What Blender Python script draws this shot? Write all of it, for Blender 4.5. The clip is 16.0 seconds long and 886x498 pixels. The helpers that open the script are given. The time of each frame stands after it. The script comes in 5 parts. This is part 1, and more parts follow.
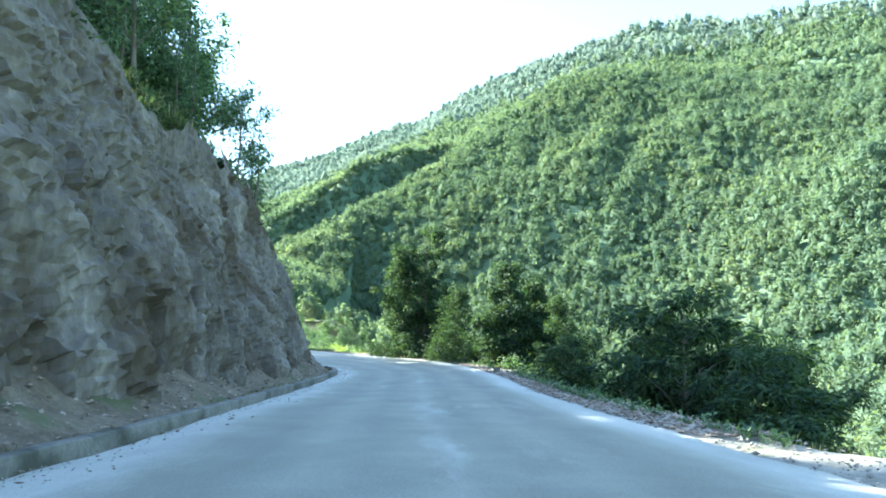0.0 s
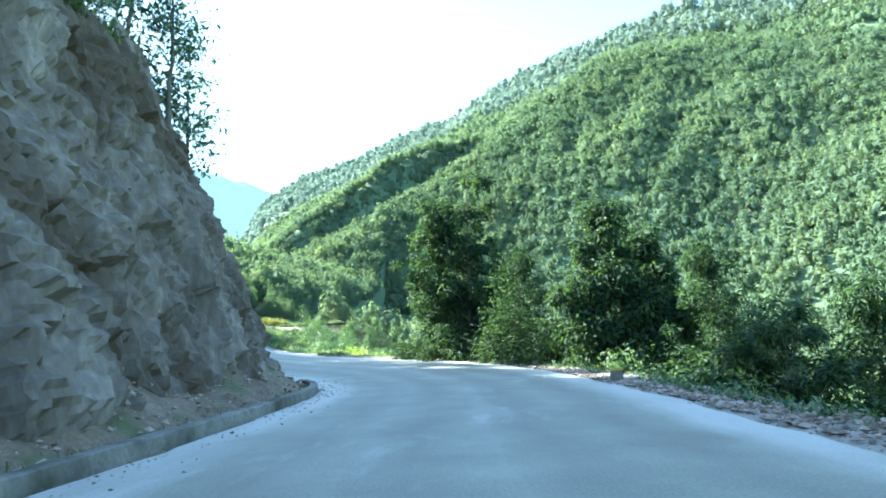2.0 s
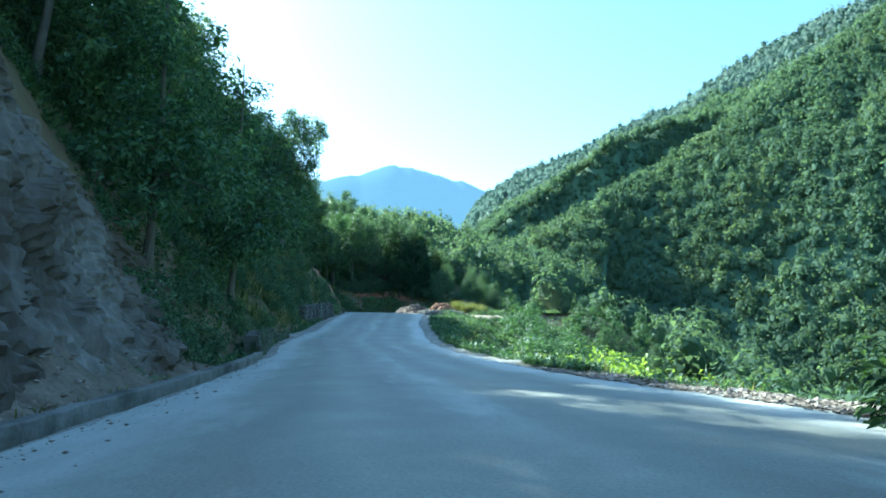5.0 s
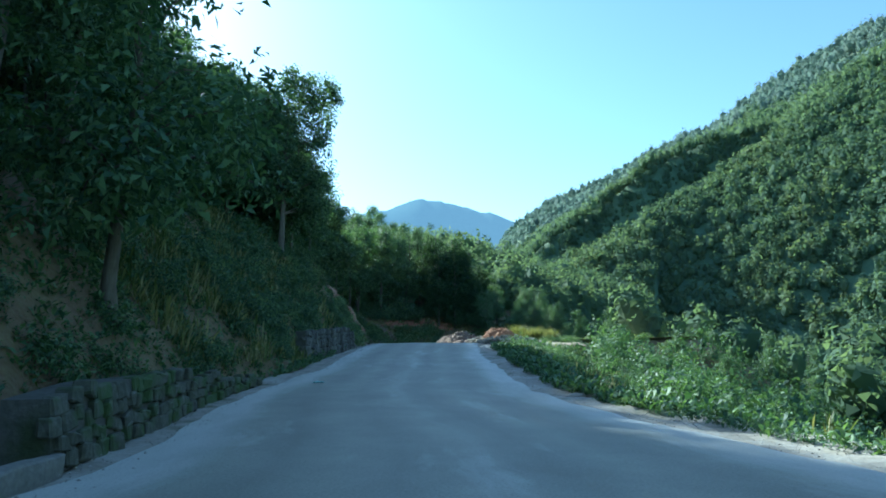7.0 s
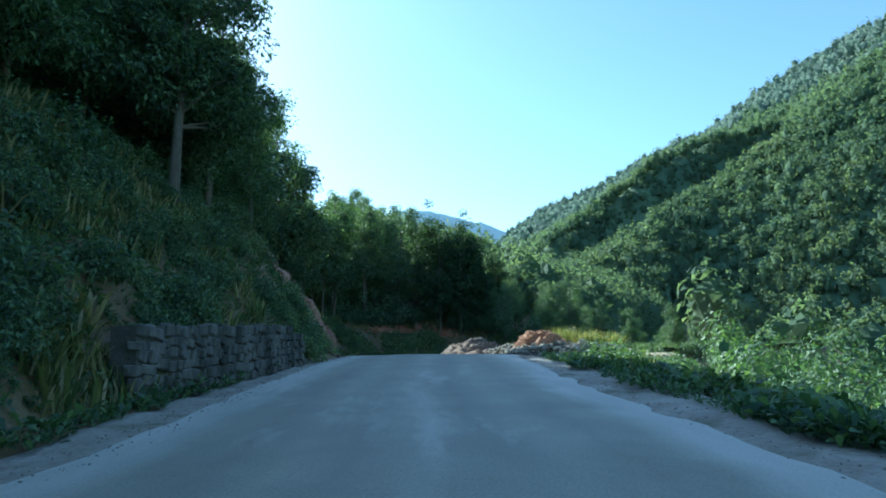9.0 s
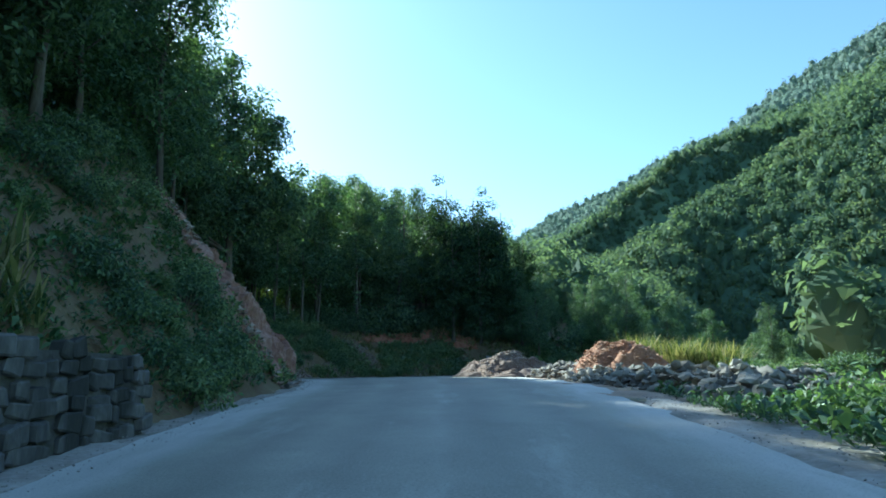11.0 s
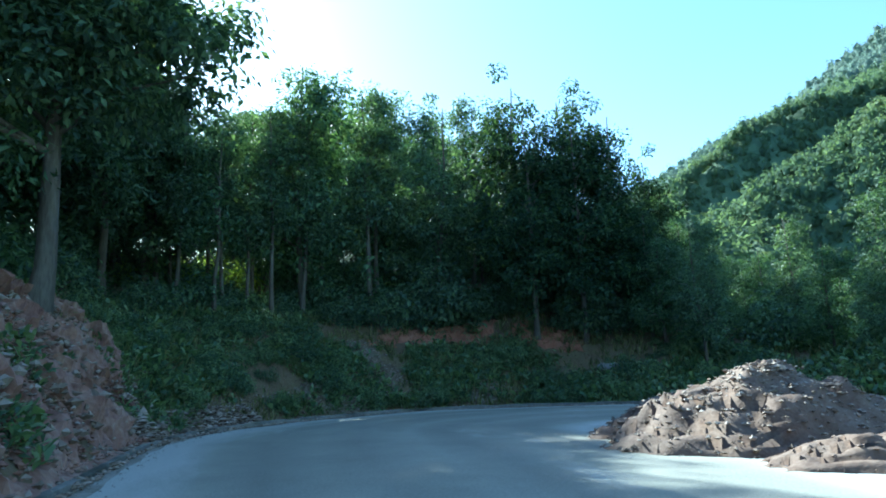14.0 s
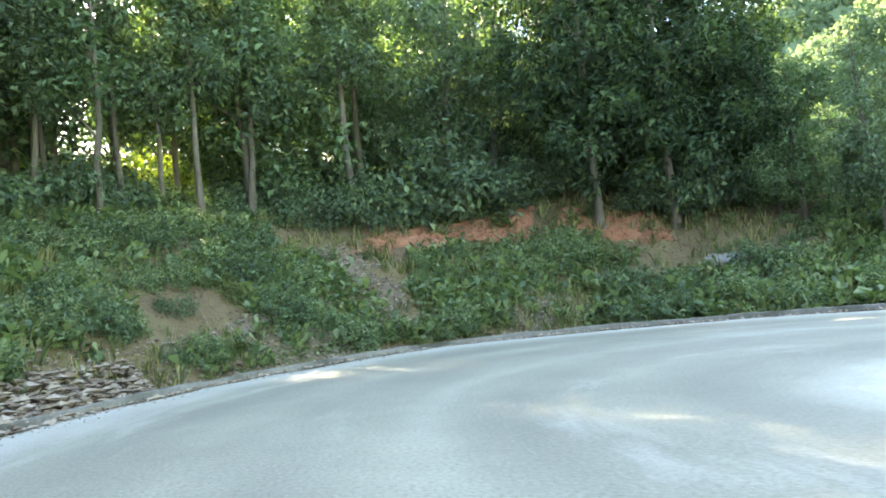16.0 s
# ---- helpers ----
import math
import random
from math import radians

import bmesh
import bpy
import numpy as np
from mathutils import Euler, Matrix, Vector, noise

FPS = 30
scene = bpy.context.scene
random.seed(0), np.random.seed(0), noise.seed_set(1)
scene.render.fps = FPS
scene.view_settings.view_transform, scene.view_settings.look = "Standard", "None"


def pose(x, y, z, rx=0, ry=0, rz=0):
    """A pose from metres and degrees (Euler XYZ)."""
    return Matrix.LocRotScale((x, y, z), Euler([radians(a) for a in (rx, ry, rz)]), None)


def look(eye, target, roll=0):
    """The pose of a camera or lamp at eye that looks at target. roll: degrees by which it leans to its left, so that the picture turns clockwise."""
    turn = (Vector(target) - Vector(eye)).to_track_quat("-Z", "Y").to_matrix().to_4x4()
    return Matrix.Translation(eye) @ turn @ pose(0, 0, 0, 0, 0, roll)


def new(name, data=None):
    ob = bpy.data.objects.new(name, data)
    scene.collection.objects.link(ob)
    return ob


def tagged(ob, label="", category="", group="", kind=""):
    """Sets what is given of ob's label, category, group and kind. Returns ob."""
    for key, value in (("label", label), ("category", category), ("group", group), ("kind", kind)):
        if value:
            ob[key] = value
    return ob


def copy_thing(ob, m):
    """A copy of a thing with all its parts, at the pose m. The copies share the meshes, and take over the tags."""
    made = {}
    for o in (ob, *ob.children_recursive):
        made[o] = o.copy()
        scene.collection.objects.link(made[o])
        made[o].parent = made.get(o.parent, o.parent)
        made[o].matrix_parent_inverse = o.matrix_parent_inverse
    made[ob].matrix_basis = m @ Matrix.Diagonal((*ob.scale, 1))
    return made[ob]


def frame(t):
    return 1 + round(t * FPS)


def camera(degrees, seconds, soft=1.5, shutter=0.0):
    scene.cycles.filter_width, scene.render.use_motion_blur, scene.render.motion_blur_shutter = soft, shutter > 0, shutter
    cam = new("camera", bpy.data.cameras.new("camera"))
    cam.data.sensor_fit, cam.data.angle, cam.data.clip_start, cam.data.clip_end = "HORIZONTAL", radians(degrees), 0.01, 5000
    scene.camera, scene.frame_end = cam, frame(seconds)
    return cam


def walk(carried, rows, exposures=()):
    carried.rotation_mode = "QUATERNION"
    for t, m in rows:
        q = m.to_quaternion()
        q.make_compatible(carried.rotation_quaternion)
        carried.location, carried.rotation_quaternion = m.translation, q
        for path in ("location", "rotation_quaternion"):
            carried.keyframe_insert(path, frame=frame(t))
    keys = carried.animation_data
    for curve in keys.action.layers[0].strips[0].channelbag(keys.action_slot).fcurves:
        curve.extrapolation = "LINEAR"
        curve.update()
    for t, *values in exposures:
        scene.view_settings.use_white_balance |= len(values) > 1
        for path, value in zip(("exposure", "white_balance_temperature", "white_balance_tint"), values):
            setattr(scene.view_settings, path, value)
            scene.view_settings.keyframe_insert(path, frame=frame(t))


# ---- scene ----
cam = camera(67.9, 16.0, soft=1.8)
# seconds, x, y, z, yaw to the left, pitch up, lean to the left
PATH = [
    (0, 0.03, 0.01, 1.21, -0.04, 6.09, 0.49),
    (0.5, -0.11, 3.55, 0.96, 1.17, 5.53, -0.29),
    (1, -0.24, 7.39, 0.70, 1.38, 4.76, -1.27),
    (1.5, -0.42, 11.73, 0.45, 1.80, 5.63, -2.44),
    (2, -0.81, 16.55, 0.21, 3.27, 6.34, -1.91),
    (2.5, -1.32, 21.36, -0.02, 3.73, 6.73, 0.14),
    (3, -2.04, 26.11, -0.22, 6.57, 6.11, 1.51),
    (3.5, -3.08, 31.11, -0.38, 9.82, 6.41, 3.52),
    (4, -4.38, 36.31, -0.52, 14.06, 6.88, 3.17),
    (4.5, -6.06, 41.25, -0.63, 18.06, 6.39, 3.35),
    (4.7, -6.80, 43.15, -0.67, 19.86, 6.20, 2.60),
    (6.8, -14.98, 58.73, -0.88, 24.29, 9.23, -0.92),
    (7, -15.82, 60.21, -0.87, 24.21, 9.39, -0.22),
    (7.5, -17.82, 63.93, -0.85, 24.03, 9.21, 1.02),
    (8, -19.90, 67.85, -0.79, 23.88, 8.57, 1.28),
    (8.5, -22.13, 72.09, -0.67, 23.57, 9.92, 0.03),
    (9, -24.07, 76.03, -0.47, 23.41, 10.36, -0.60),
    (9.2, -24.87, 77.54, -0.39, 23.33, 9.93, -0.99),
    (11.3, -30.19, 89.20, 0.47, 24.50, 11.10, -0.50),
    (11.5, -30.84, 90.46, 0.55, 24.62, 10.10, 0.14),
    (12, -32.53, 93.67, 0.78, 24.96, 9.85, -1.17),
    (12.5, -34.15, 96.59, 0.98, 25.05, 11.85, -1.30),
    (13, -35.66, 99.30, 1.15, 25.75, 10.40, -0.62),
    (13.5, -37.00, 101.92, 1.30, 26.15, 10.60, -1.03),
    (14, -38.15, 104.35, 1.42, 28.40, 11.00, -2.11),
    (14.5, -39.40, 106.55, 1.48, 29.20, 8.70, -2.60),
    (15, -40.64, 108.40, 1.48, 29.70, 7.50, -2.38),
    (15.5, -41.62, 110.07, 1.43, 30.10, 6.17, -2.91),
    (16, -42.52, 111.54, 1.35, 28.87, 4.17, -5.80),
]
walk(cam, [(t, pose(x, y, z, 90 + pitch, -lean, yaw)) for t, x, y, z, yaw, pitch, lean in PATH],
     exposures=[(0.0, 3.1, 5800, -1), (2.0, 3.05, 5550, -4), (3.0, 2.55, 5000, -12), (4.5, 2.25, 4900, -13), (7.0, 1.6, 4950, -9), (9.0, 1.6, 5000, -8), (12.5, 1.65, 5080, -6), (13.5, 1.8, 4850, -8), (14.5, 2.75, 5050, -7), (15.2, 4.05, 6250, -2), (16.0, 4.45, 8000, 7)])

# ---- light ----
SUN_AZ, SUN_EL = -64.0, 32.0      # degrees, to the right of +y, and above the horizon
world = bpy.data.worlds.new("world")
scene.world = world
world.use_nodes = True
sky = world.node_tree.nodes.new("ShaderNodeTexSky")
sky.sky_type = "NISHITA"
sky.sun_disc = False
sky.sun_elevation, sky.sun_rotation = radians(SUN_EL), radians(SUN_AZ)
sky.air_density, sky.dust_density, sky.ozone_density = 1.0, 0.5, 0.6
back = world.node_tree.nodes["Background"]
back.inputs["Strength"].default_value = 0.088
world.node_tree.links.new(sky.outputs[0], back.inputs["Color"])
lamp = bpy.data.lights.new("sun", "SUN")
lamp.energy, lamp.angle, lamp.color = 5.0, radians(0.6), (1.0, 0.93, 0.80)
sun = new("sun", lamp)
sa, se = radians(SUN_AZ), radians(SUN_EL)
sun.matrix_world = look((0, 0, 60), (-math.sin(sa) * math.cos(se), -math.cos(sa) * math.cos(se), 60 - math.sin(se)))

# ---- materials ----
def material(name, stops, scale, rough=0.85, bump=0.3, fine=6.0, spec=0.3, leaf=0.0, per_object=0.0, stain=None, stretch=(1, 1, 1), dist=0.05, turn=0.0, through_tint=(1.5, 1.6, 0.6)):
    """Noise colours at two scales with fine relief. stops: colours from dark to light. leaf: share of light let through."""
    m = bpy.data.materials.new(name)
    m.use_nodes = True
    nt = m.node_tree
    n, l = nt.nodes, nt.links
    b = n["Principled BSDF"]
    b.inputs["Roughness"].default_value = rough
    b.inputs["Specular IOR Level"].default_value = spec
    geo = n.new("ShaderNodeNewGeometry")
    mp = n.new("ShaderNodeMapping")
    mp.inputs["Scale"].default_value = stretch
    mp.inputs["Rotation"].default_value = (0, 0, radians(turn))
    l.new(geo.outputs["Position"], mp.inputs["Vector"])
    big = n.new("ShaderNodeTexNoise")
    big.inputs["Scale"].default_value, big.inputs["Detail"].default_value, big.inputs["Roughness"].default_value = scale, 8, 0.62
    small = n.new("ShaderNodeTexNoise")
    small.inputs["Scale"].default_value, small.inputs["Detail"].default_value = scale * fine, 6
    l.new(mp.outputs[0], big.inputs["Vector"])
    l.new(mp.outputs[0], small.inputs["Vector"])
    mix = n.new("ShaderNodeMath")
    mix.operation = "MULTIPLY_ADD"
    mix.inputs[1].default_value = 0.35
    l.new(small.outputs["Fac"], mix.inputs[0])
    half = n.new("ShaderNodeMath")
    half.operation = "MULTIPLY"
    half.inputs[1].default_value = 0.65
    l.new(big.outputs["Fac"], half.inputs[0])
    l.new(half.outputs[0], mix.inputs[2])
    value = mix.outputs[0]
    if per_object:
        rnd = geo.outputs["Random Per Island"]
        add = n.new("ShaderNodeMath")
        add.operation = "MULTIPLY_ADD"
        add.inputs[1].default_value = per_object
        l.new(rnd, add.inputs[0])
        sub = n.new("ShaderNodeMath")
        sub.operation = "SUBTRACT"
        sub.inputs[1].default_value = per_object / 2
        l.new(value, sub.inputs[0])
        l.new(sub.outputs[0], add.inputs[2])
        value = add.outputs[0]
    ramp = n.new("ShaderNodeValToRGB")
    els = ramp.color_ramp.elements
    while len(els) < len(stops):
        els.new(0.5)
    for i, (e, c) in enumerate(zip(els, stops)):
        e.position = 0.28 + 0.44 * i / max(1, len(stops) - 1)
        e.color = (*c, 1)
    l.new(value, ramp.inputs[0])
    colour = ramp.outputs[0]
    if stain:
        c2, sc, lo, hi = stain
        st = n.new("ShaderNodeTexNoise")
        st.inputs["Scale"].default_value, st.inputs["Detail"].default_value = sc, 5
        l.new(mp.outputs[0], st.inputs["Vector"])
        r2 = n.new("ShaderNodeMapRange")
        r2.inputs["From Min"].default_value, r2.inputs["From Max"].default_value = lo, hi
        l.new(st.outputs["Fac"], r2.inputs["Value"])
        mx = n.new("ShaderNodeMixRGB")
        mx.inputs[2].default_value = (*c2, 1)
        l.new(r2.outputs[0], mx.inputs[0])
        l.new(colour, mx.inputs[1])
        colour = mx.outputs[0]
    l.new(colour, b.inputs["Base Color"])
    if bump:
        bp = n.new("ShaderNodeBump")
        bp.inputs["Strength"].default_value, bp.inputs["Distance"].default_value = bump, dist
        l.new(mix.outputs[0], bp.inputs["Height"])
        l.new(bp.outputs[0], b.inputs["Normal"])
    if leaf:
        tr = n.new("ShaderNodeBsdfTranslucent")
        warm = n.new("ShaderNodeMixRGB")
        warm.blend_type = "MULTIPLY"
        warm.inputs[0].default_value = 1.0
        warm.inputs[2].default_value = (*through_tint, 1)
        l.new(colour, warm.inputs[1])
        l.new(warm.outputs[0], tr.inputs["Color"])
        ms = n.new("ShaderNodeMixShader")
        ms.inputs[0].default_value = leaf
        l.new(b.outputs[0], ms.inputs[1])
        l.new(tr.outputs[0], ms.inputs[2])
        l.new(ms.outputs[0], n["Material Output"].inputs["Surface"])
    return m


def asphalt():
    """Worn asphalt: grain, wheel tracks, pale dust towards the edges and along the crown, from the road's own coordinates."""
    m = material("asphalt", [(0.205, 0.205, 0.165), (0.275, 0.272, 0.218), (0.33, 0.322, 0.26), (0.415, 0.40, 0.325)], 0.8, rough=0.66, bump=0.3, fine=40, spec=0.35, dist=0.01)
    nt = m.node_tree
    n, l = nt.nodes, nt.links
    b = n["Principled BSDF"]
    base = b.inputs["Base Color"].links[0].from_socket
    uv = n.new("ShaderNodeUVMap")
    uv.uv_map = "lane"

    def noise(scale, detail, rough=0.6):
        mp = n.new("ShaderNodeMapping")
        mp.inputs["Scale"].default_value = scale
        tx = n.new("ShaderNodeTexNoise")
        tx.inputs["Scale"].default_value, tx.inputs["Detail"].default_value, tx.inputs["Roughness"].default_value = 1.0, detail, rough
        l.new(uv.outputs[0], mp.inputs["Vector"])
        l.new(mp.outputs[0], tx.inputs["Vector"])
        return tx.outputs["Fac"]

    def ramp(sock, pts):
        r = n.new("ShaderNodeValToRGB")
        els = r.color_ramp.elements
        while len(els) < len(pts):
            els.new(0.5)
        for e, (x, v) in zip(els, pts):
            e.position, e.color = x, (v, v, v, 1)
        l.new(sock, r.inputs[0])
        return r.outputs[0]

    def math_(op, a, c):
        k = n.new("ShaderNodeMath")
        k.operation = op
        for i, v in enumerate((a, c)):
            if isinstance(v, (int, float)):
                k.inputs[i].default_value = v
            else:
                l.new(v, k.inputs[i])
        return k.outputs[0]

    def blend(colour, under, fac):
        mx = n.new("ShaderNodeMixRGB")
        l.new(fac, mx.inputs[0])
        l.new(under, mx.inputs[1])
        mx.inputs[2].default_value = (*colour, 1)
        return mx.outputs[0]

    sep = n.new("ShaderNodeSeparateXYZ")
    l.new(uv.outputs[0], sep.inputs[0])
    wobble = math_("MULTIPLY_ADD", noise((0.0, 0.11, 1), 3), 0.12)
    n[wobble.node.name].inputs[2].default_value = -0.06
    across = math_("ADD", sep.outputs[0], wobble)
    streak = noise((7.0, 0.22, 1), 6, 0.65)
    patch = noise((5.0, 0.16, 1), 5, 0.7)
    tracks = ramp(across, [(0.0, 0), (0.14, 0.1), (0.23, 0.8), (0.32, 0.2), (0.40, 0.7), (0.5, 0.1), (0.60, 0.75), (0.69, 0.2), (0.78, 0.8), (0.88, 0.1)])
    col = blend((0.15, 0.147, 0.128), base, math_("MULTIPLY", math_("MULTIPLY", tracks, streak), 1.25))
    edge = ramp(across, [(0.0, 1.0), (0.07, 0.85), (0.15, 0.12), (0.46, 0.02), (0.52, 0.32), (0.58, 0.02), (0.85, 0.12), (0.93, 0.85), (1.0, 1.0)])
    dusty = ramp(math_("MULTIPLY", math_("ADD", edge, math_("MULTIPLY", ramp(patch, [(0.52, 0), (0.68, 1)]), 0.5)), streak), [(0.10, 0), (0.55, 1)])
    col = blend((0.50, 0.49, 0.445), col, dusty)
    grit = noise((260.0, 32.0, 1), 5, 0.8)
    col = blend((0.085, 0.087, 0.082), col, ramp(grit, [(0.34, 0.6), (0.47, 0.0)]))
    col = blend((0.48, 0.47, 0.43), col, ramp(grit, [(0.54, 0.0), (0.72, 0.6)]))
    l.new(col, b.inputs["Base Color"])
    return m


ASPHALT = asphalt()
GRAVEL = material("gravel", [(0.22, 0.20, 0.175), (0.27, 0.25, 0.22), (0.42, 0.40, 0.36)], 2.5, bump=0.8, fine=12, per_object=0.5)
TALUS = material("fallen_earth", [(0.07, 0.052, 0.035), (0.135, 0.105, 0.072), (0.205, 0.165, 0.118), (0.31, 0.26, 0.20)], 1.6, bump=0.9, fine=9, dist=0.08,
                 stain=((0.09, 0.11, 0.045), 0.7, 0.55, 0.68))
SHOULDER = material("shoulder_earth", [(0.15, 0.13, 0.10), (0.26, 0.235, 0.195), (0.36, 0.335, 0.29), (0.46, 0.435, 0.39)], 1.1, bump=0.9, fine=12, dist=0.06, stain=((0.12, 0.12, 0.065), 0.8, 0.58, 0.72))
HEAP = material("heap_earth", [(0.075, 0.045, 0.031), (0.13, 0.084, 0.061), (0.19, 0.136, 0.103), (0.27, 0.21, 0.17)], 1.8, bump=0.6, fine=12, dist=0.04)
YARD = material("yard_earth", [(0.16, 0.115, 0.08), (0.28, 0.205, 0.145), (0.36, 0.28, 0.205), (0.44, 0.37, 0.29)], 0.9, bump=0.8, fine=14, stain=((0.10, 0.12, 0.05), 0.3, 0.55, 0.7))
ROCK = material("cliff_rock", [(0.05, 0.042, 0.034), (0.115, 0.097, 0.08), (0.195, 0.17, 0.145), (0.35, 0.315, 0.275)], 0.7, bump=0.9, fine=9,
                stain=((0.085, 0.065, 0.045), 0.5, 0.5, 0.62), stretch=(1, 1, 0.4), dist=0.1)
SCREE = material("red_scree", [(0.13, 0.058, 0.044), (0.25, 0.135, 0.10), (0.34, 0.215, 0.165), (0.46, 0.35, 0.29)], 0.9, bump=0.9, fine=8, dist=0.12)
SOIL = material("soil", [(0.07, 0.05, 0.028), (0.15, 0.105, 0.06), (0.17, 0.135, 0.07), (0.27, 0.195, 0.12)], 0.9, bump=0.9, fine=12, dist=0.15)
REDSOIL = material("red_soil", [(0.20, 0.08, 0.05), (0.34, 0.15, 0.09), (0.42, 0.24, 0.16)], 1.4, bump=0.8, fine=9, dist=0.1)
ORANGE = material("orange_earth", [(0.26, 0.13, 0.07), (0.42, 0.23, 0.13), (0.52, 0.34, 0.22)], 1.6, bump=0.9, fine=10, per_object=0.4, dist=0.1)
STONE = material("grey_stone", [(0.125, 0.112, 0.088), (0.205, 0.186, 0.15), (0.31, 0.285, 0.232)], 1.8, bump=0.6, fine=8, per_object=0.5)
RUBBLE = material("rubble_stone", [(0.16, 0.12, 0.09), (0.27, 0.21, 0.16), (0.38, 0.32, 0.27)], 1.8, bump=0.6, fine=8, per_object=0.6)
WALLSTONE = material("wall_stone", [(0.06, 0.058, 0.054), (0.12, 0.115, 0.108), (0.22, 0.21, 0.195)], 1.6, bump=0.8, fine=8, per_object=0.7, stretch=(1, 1, 0.35),
                     stain=((0.045, 0.045, 0.04), 1.3, 0.46, 0.6))
MORTAR = material("dark_mortar", [(0.05, 0.048, 0.042), (0.10, 0.095, 0.085), (0.16, 0.15, 0.135)], 2.0, bump=0.8, fine=10, stain=((0.05, 0.06, 0.03), 1.2, 0.5, 0.65))
MOSSY = material("mossy_stone", [(0.04, 0.045, 0.03), (0.085, 0.085, 0.065), (0.16, 0.155, 0.13)], 1.6, bump=0.8, fine=8, per_object=0.6,
                 stain=((0.07, 0.10, 0.04), 1.4, 0.48, 0.6))
CONCRETE = material("kerb_concrete", [(0.10, 0.095, 0.085), (0.20, 0.19, 0.17), (0.30, 0.285, 0.26)], 1.2, bump=0.6, fine=14,
                    stain=((0.07, 0.07, 0.055), 0.9, 0.5, 0.65), dist=0.04)
BARK = material("bark", [(0.05, 0.04, 0.03), (0.13, 0.11, 0.09), (0.22, 0.20, 0.17)], 3.0, bump=0.8, stretch=(1, 1, 0.25))
LEAF_DARK = material("leaf_dark", [(0.052, 0.088, 0.06), (0.10, 0.155, 0.097), (0.155, 0.22, 0.12)], 0.8, rough=0.58, bump=0, spec=0.3, leaf=0.3, per_object=0.7)
LEAF_MID = material("leaf_mid", [(0.05, 0.092, 0.054), (0.094, 0.157, 0.084), (0.15, 0.22, 0.108)], 0.8, rough=0.6, bump=0, spec=0.3, leaf=0.3, per_object=0.7)
LEAF_LIME = material("leaf_lime", [(0.16, 0.21, 0.05), (0.27, 0.35, 0.08), (0.38, 0.46, 0.12)], 0.8, rough=0.5, bump=0, spec=0.35, leaf=0.4, per_object=0.6)
# leaf green darkened so that plants in the hill's shade read dark
LEAF_SHADED = material("leaf_shaded", [(0.022, 0.042, 0.027), (0.04, 0.072, 0.042), (0.075, 0.115, 0.056)], 0.8, rough=0.7, bump=0, spec=0.15, leaf=0.3, per_object=0.7)
LEAF_WEED = material("leaf_weed", [(0.085, 0.135, 0.08), (0.15, 0.215, 0.12), (0.25, 0.31, 0.17)], 0.7, rough=0.55, bump=0, spec=0.35, leaf=0.35, per_object=0.8)
LEAF_PALE = material("leaf_pale", [(0.08, 0.128, 0.072), (0.144, 0.224, 0.112), (0.24, 0.32, 0.176)], 0.9, rough=0.55, bump=0, leaf=0.3, per_object=0.7)
GRASS = material("grass", [(0.07, 0.095, 0.035), (0.13, 0.16, 0.06), (0.22, 0.22, 0.1), (0.33, 0.29, 0.17)], 0.5, rough=0.6, bump=0, leaf=0.3, per_object=0.7)
DRY_STEM = material("dry_stem", [(0.11, 0.085, 0.05), (0.22, 0.17, 0.10), (0.34, 0.28, 0.18)], 0.9, rough=0.7, bump=0, leaf=0.15, per_object=0.7)
# hill greens with some haze blue mixed into the leaf colour
FOREST = material("hill_forest", [(0.088, 0.138, 0.102), (0.106, 0.158, 0.108), (0.128, 0.18, 0.112), (0.19, 0.216, 0.116)], 0.022, rough=0.8, bump=0, fine=12, spec=0.1, leaf=0.46, per_object=0.14, through_tint=(1.38, 1.34, 0.72))
# ridge greens: paler and bluer still, distance haze painted into the base colour
FOREST_HAZY = material("ridge_forest", [(0.135, 0.185, 0.16), (0.165, 0.215, 0.18), (0.205, 0.25, 0.19)], 0.03, rough=0.85, bump=0, fine=6, spec=0.1, leaf=0.45, per_object=0.15, through_tint=(1.15, 1.2, 1.1))
HILLSIDE = material("hillside_scrub", [(0.07, 0.11, 0.07), (0.105, 0.155, 0.09), (0.16, 0.195, 0.10)], 0.03, bump=0.6, fine=20, dist=1.0,
                    stain=((0.16, 0.13, 0.08), 0.012, 0.62, 0.72))
# dark hill colour; the blue haze over it is added as emission
HAZE_HILL = material("distant_haze_hill", [(0.035, 0.06, 0.06), (0.055, 0.085, 0.08)], 0.02, rough=1.0, bump=0.0, dist=30.0, spec=0.0)
HAZE_HILL.node_tree.nodes["Principled BSDF"].inputs["Emission Color"].default_value = (0.40, 0.62, 0.85, 1)
HAZE_HILL.node_tree.nodes["Principled BSDF"].inputs["Emission Strength"].default_value = 0.19
PAINT_YELLOW = material("yellow_paint", [(0.45, 0.33, 0.05), (0.62, 0.48, 0.10)], 3.0)


# ---- mesh helpers ----
def quick_mesh(name, verts, faces, mat, smooth=False):
    """A mesh from arrays: verts (n, 3) and faces (m, k)."""
    verts, faces = np.asarray(verts, np.float32), np.asarray(faces, np.int32)
    me = bpy.data.meshes.new(name)
    k = faces.shape[1]
    me.vertices.add(len(verts))
    me.vertices.foreach_set("co", verts.ravel())
    me.loops.add(faces.size)
    me.loops.foreach_set("vertex_index", faces.ravel())
    me.polygons.add(len(faces))
    me.polygons.foreach_set("loop_start", np.arange(0, faces.size, k, dtype=np.int32))
    me.update(calc_edges=True)
    me.polygons.foreach_set("use_smooth", np.full(len(faces), smooth))
    me.materials.append(mat)
    return me


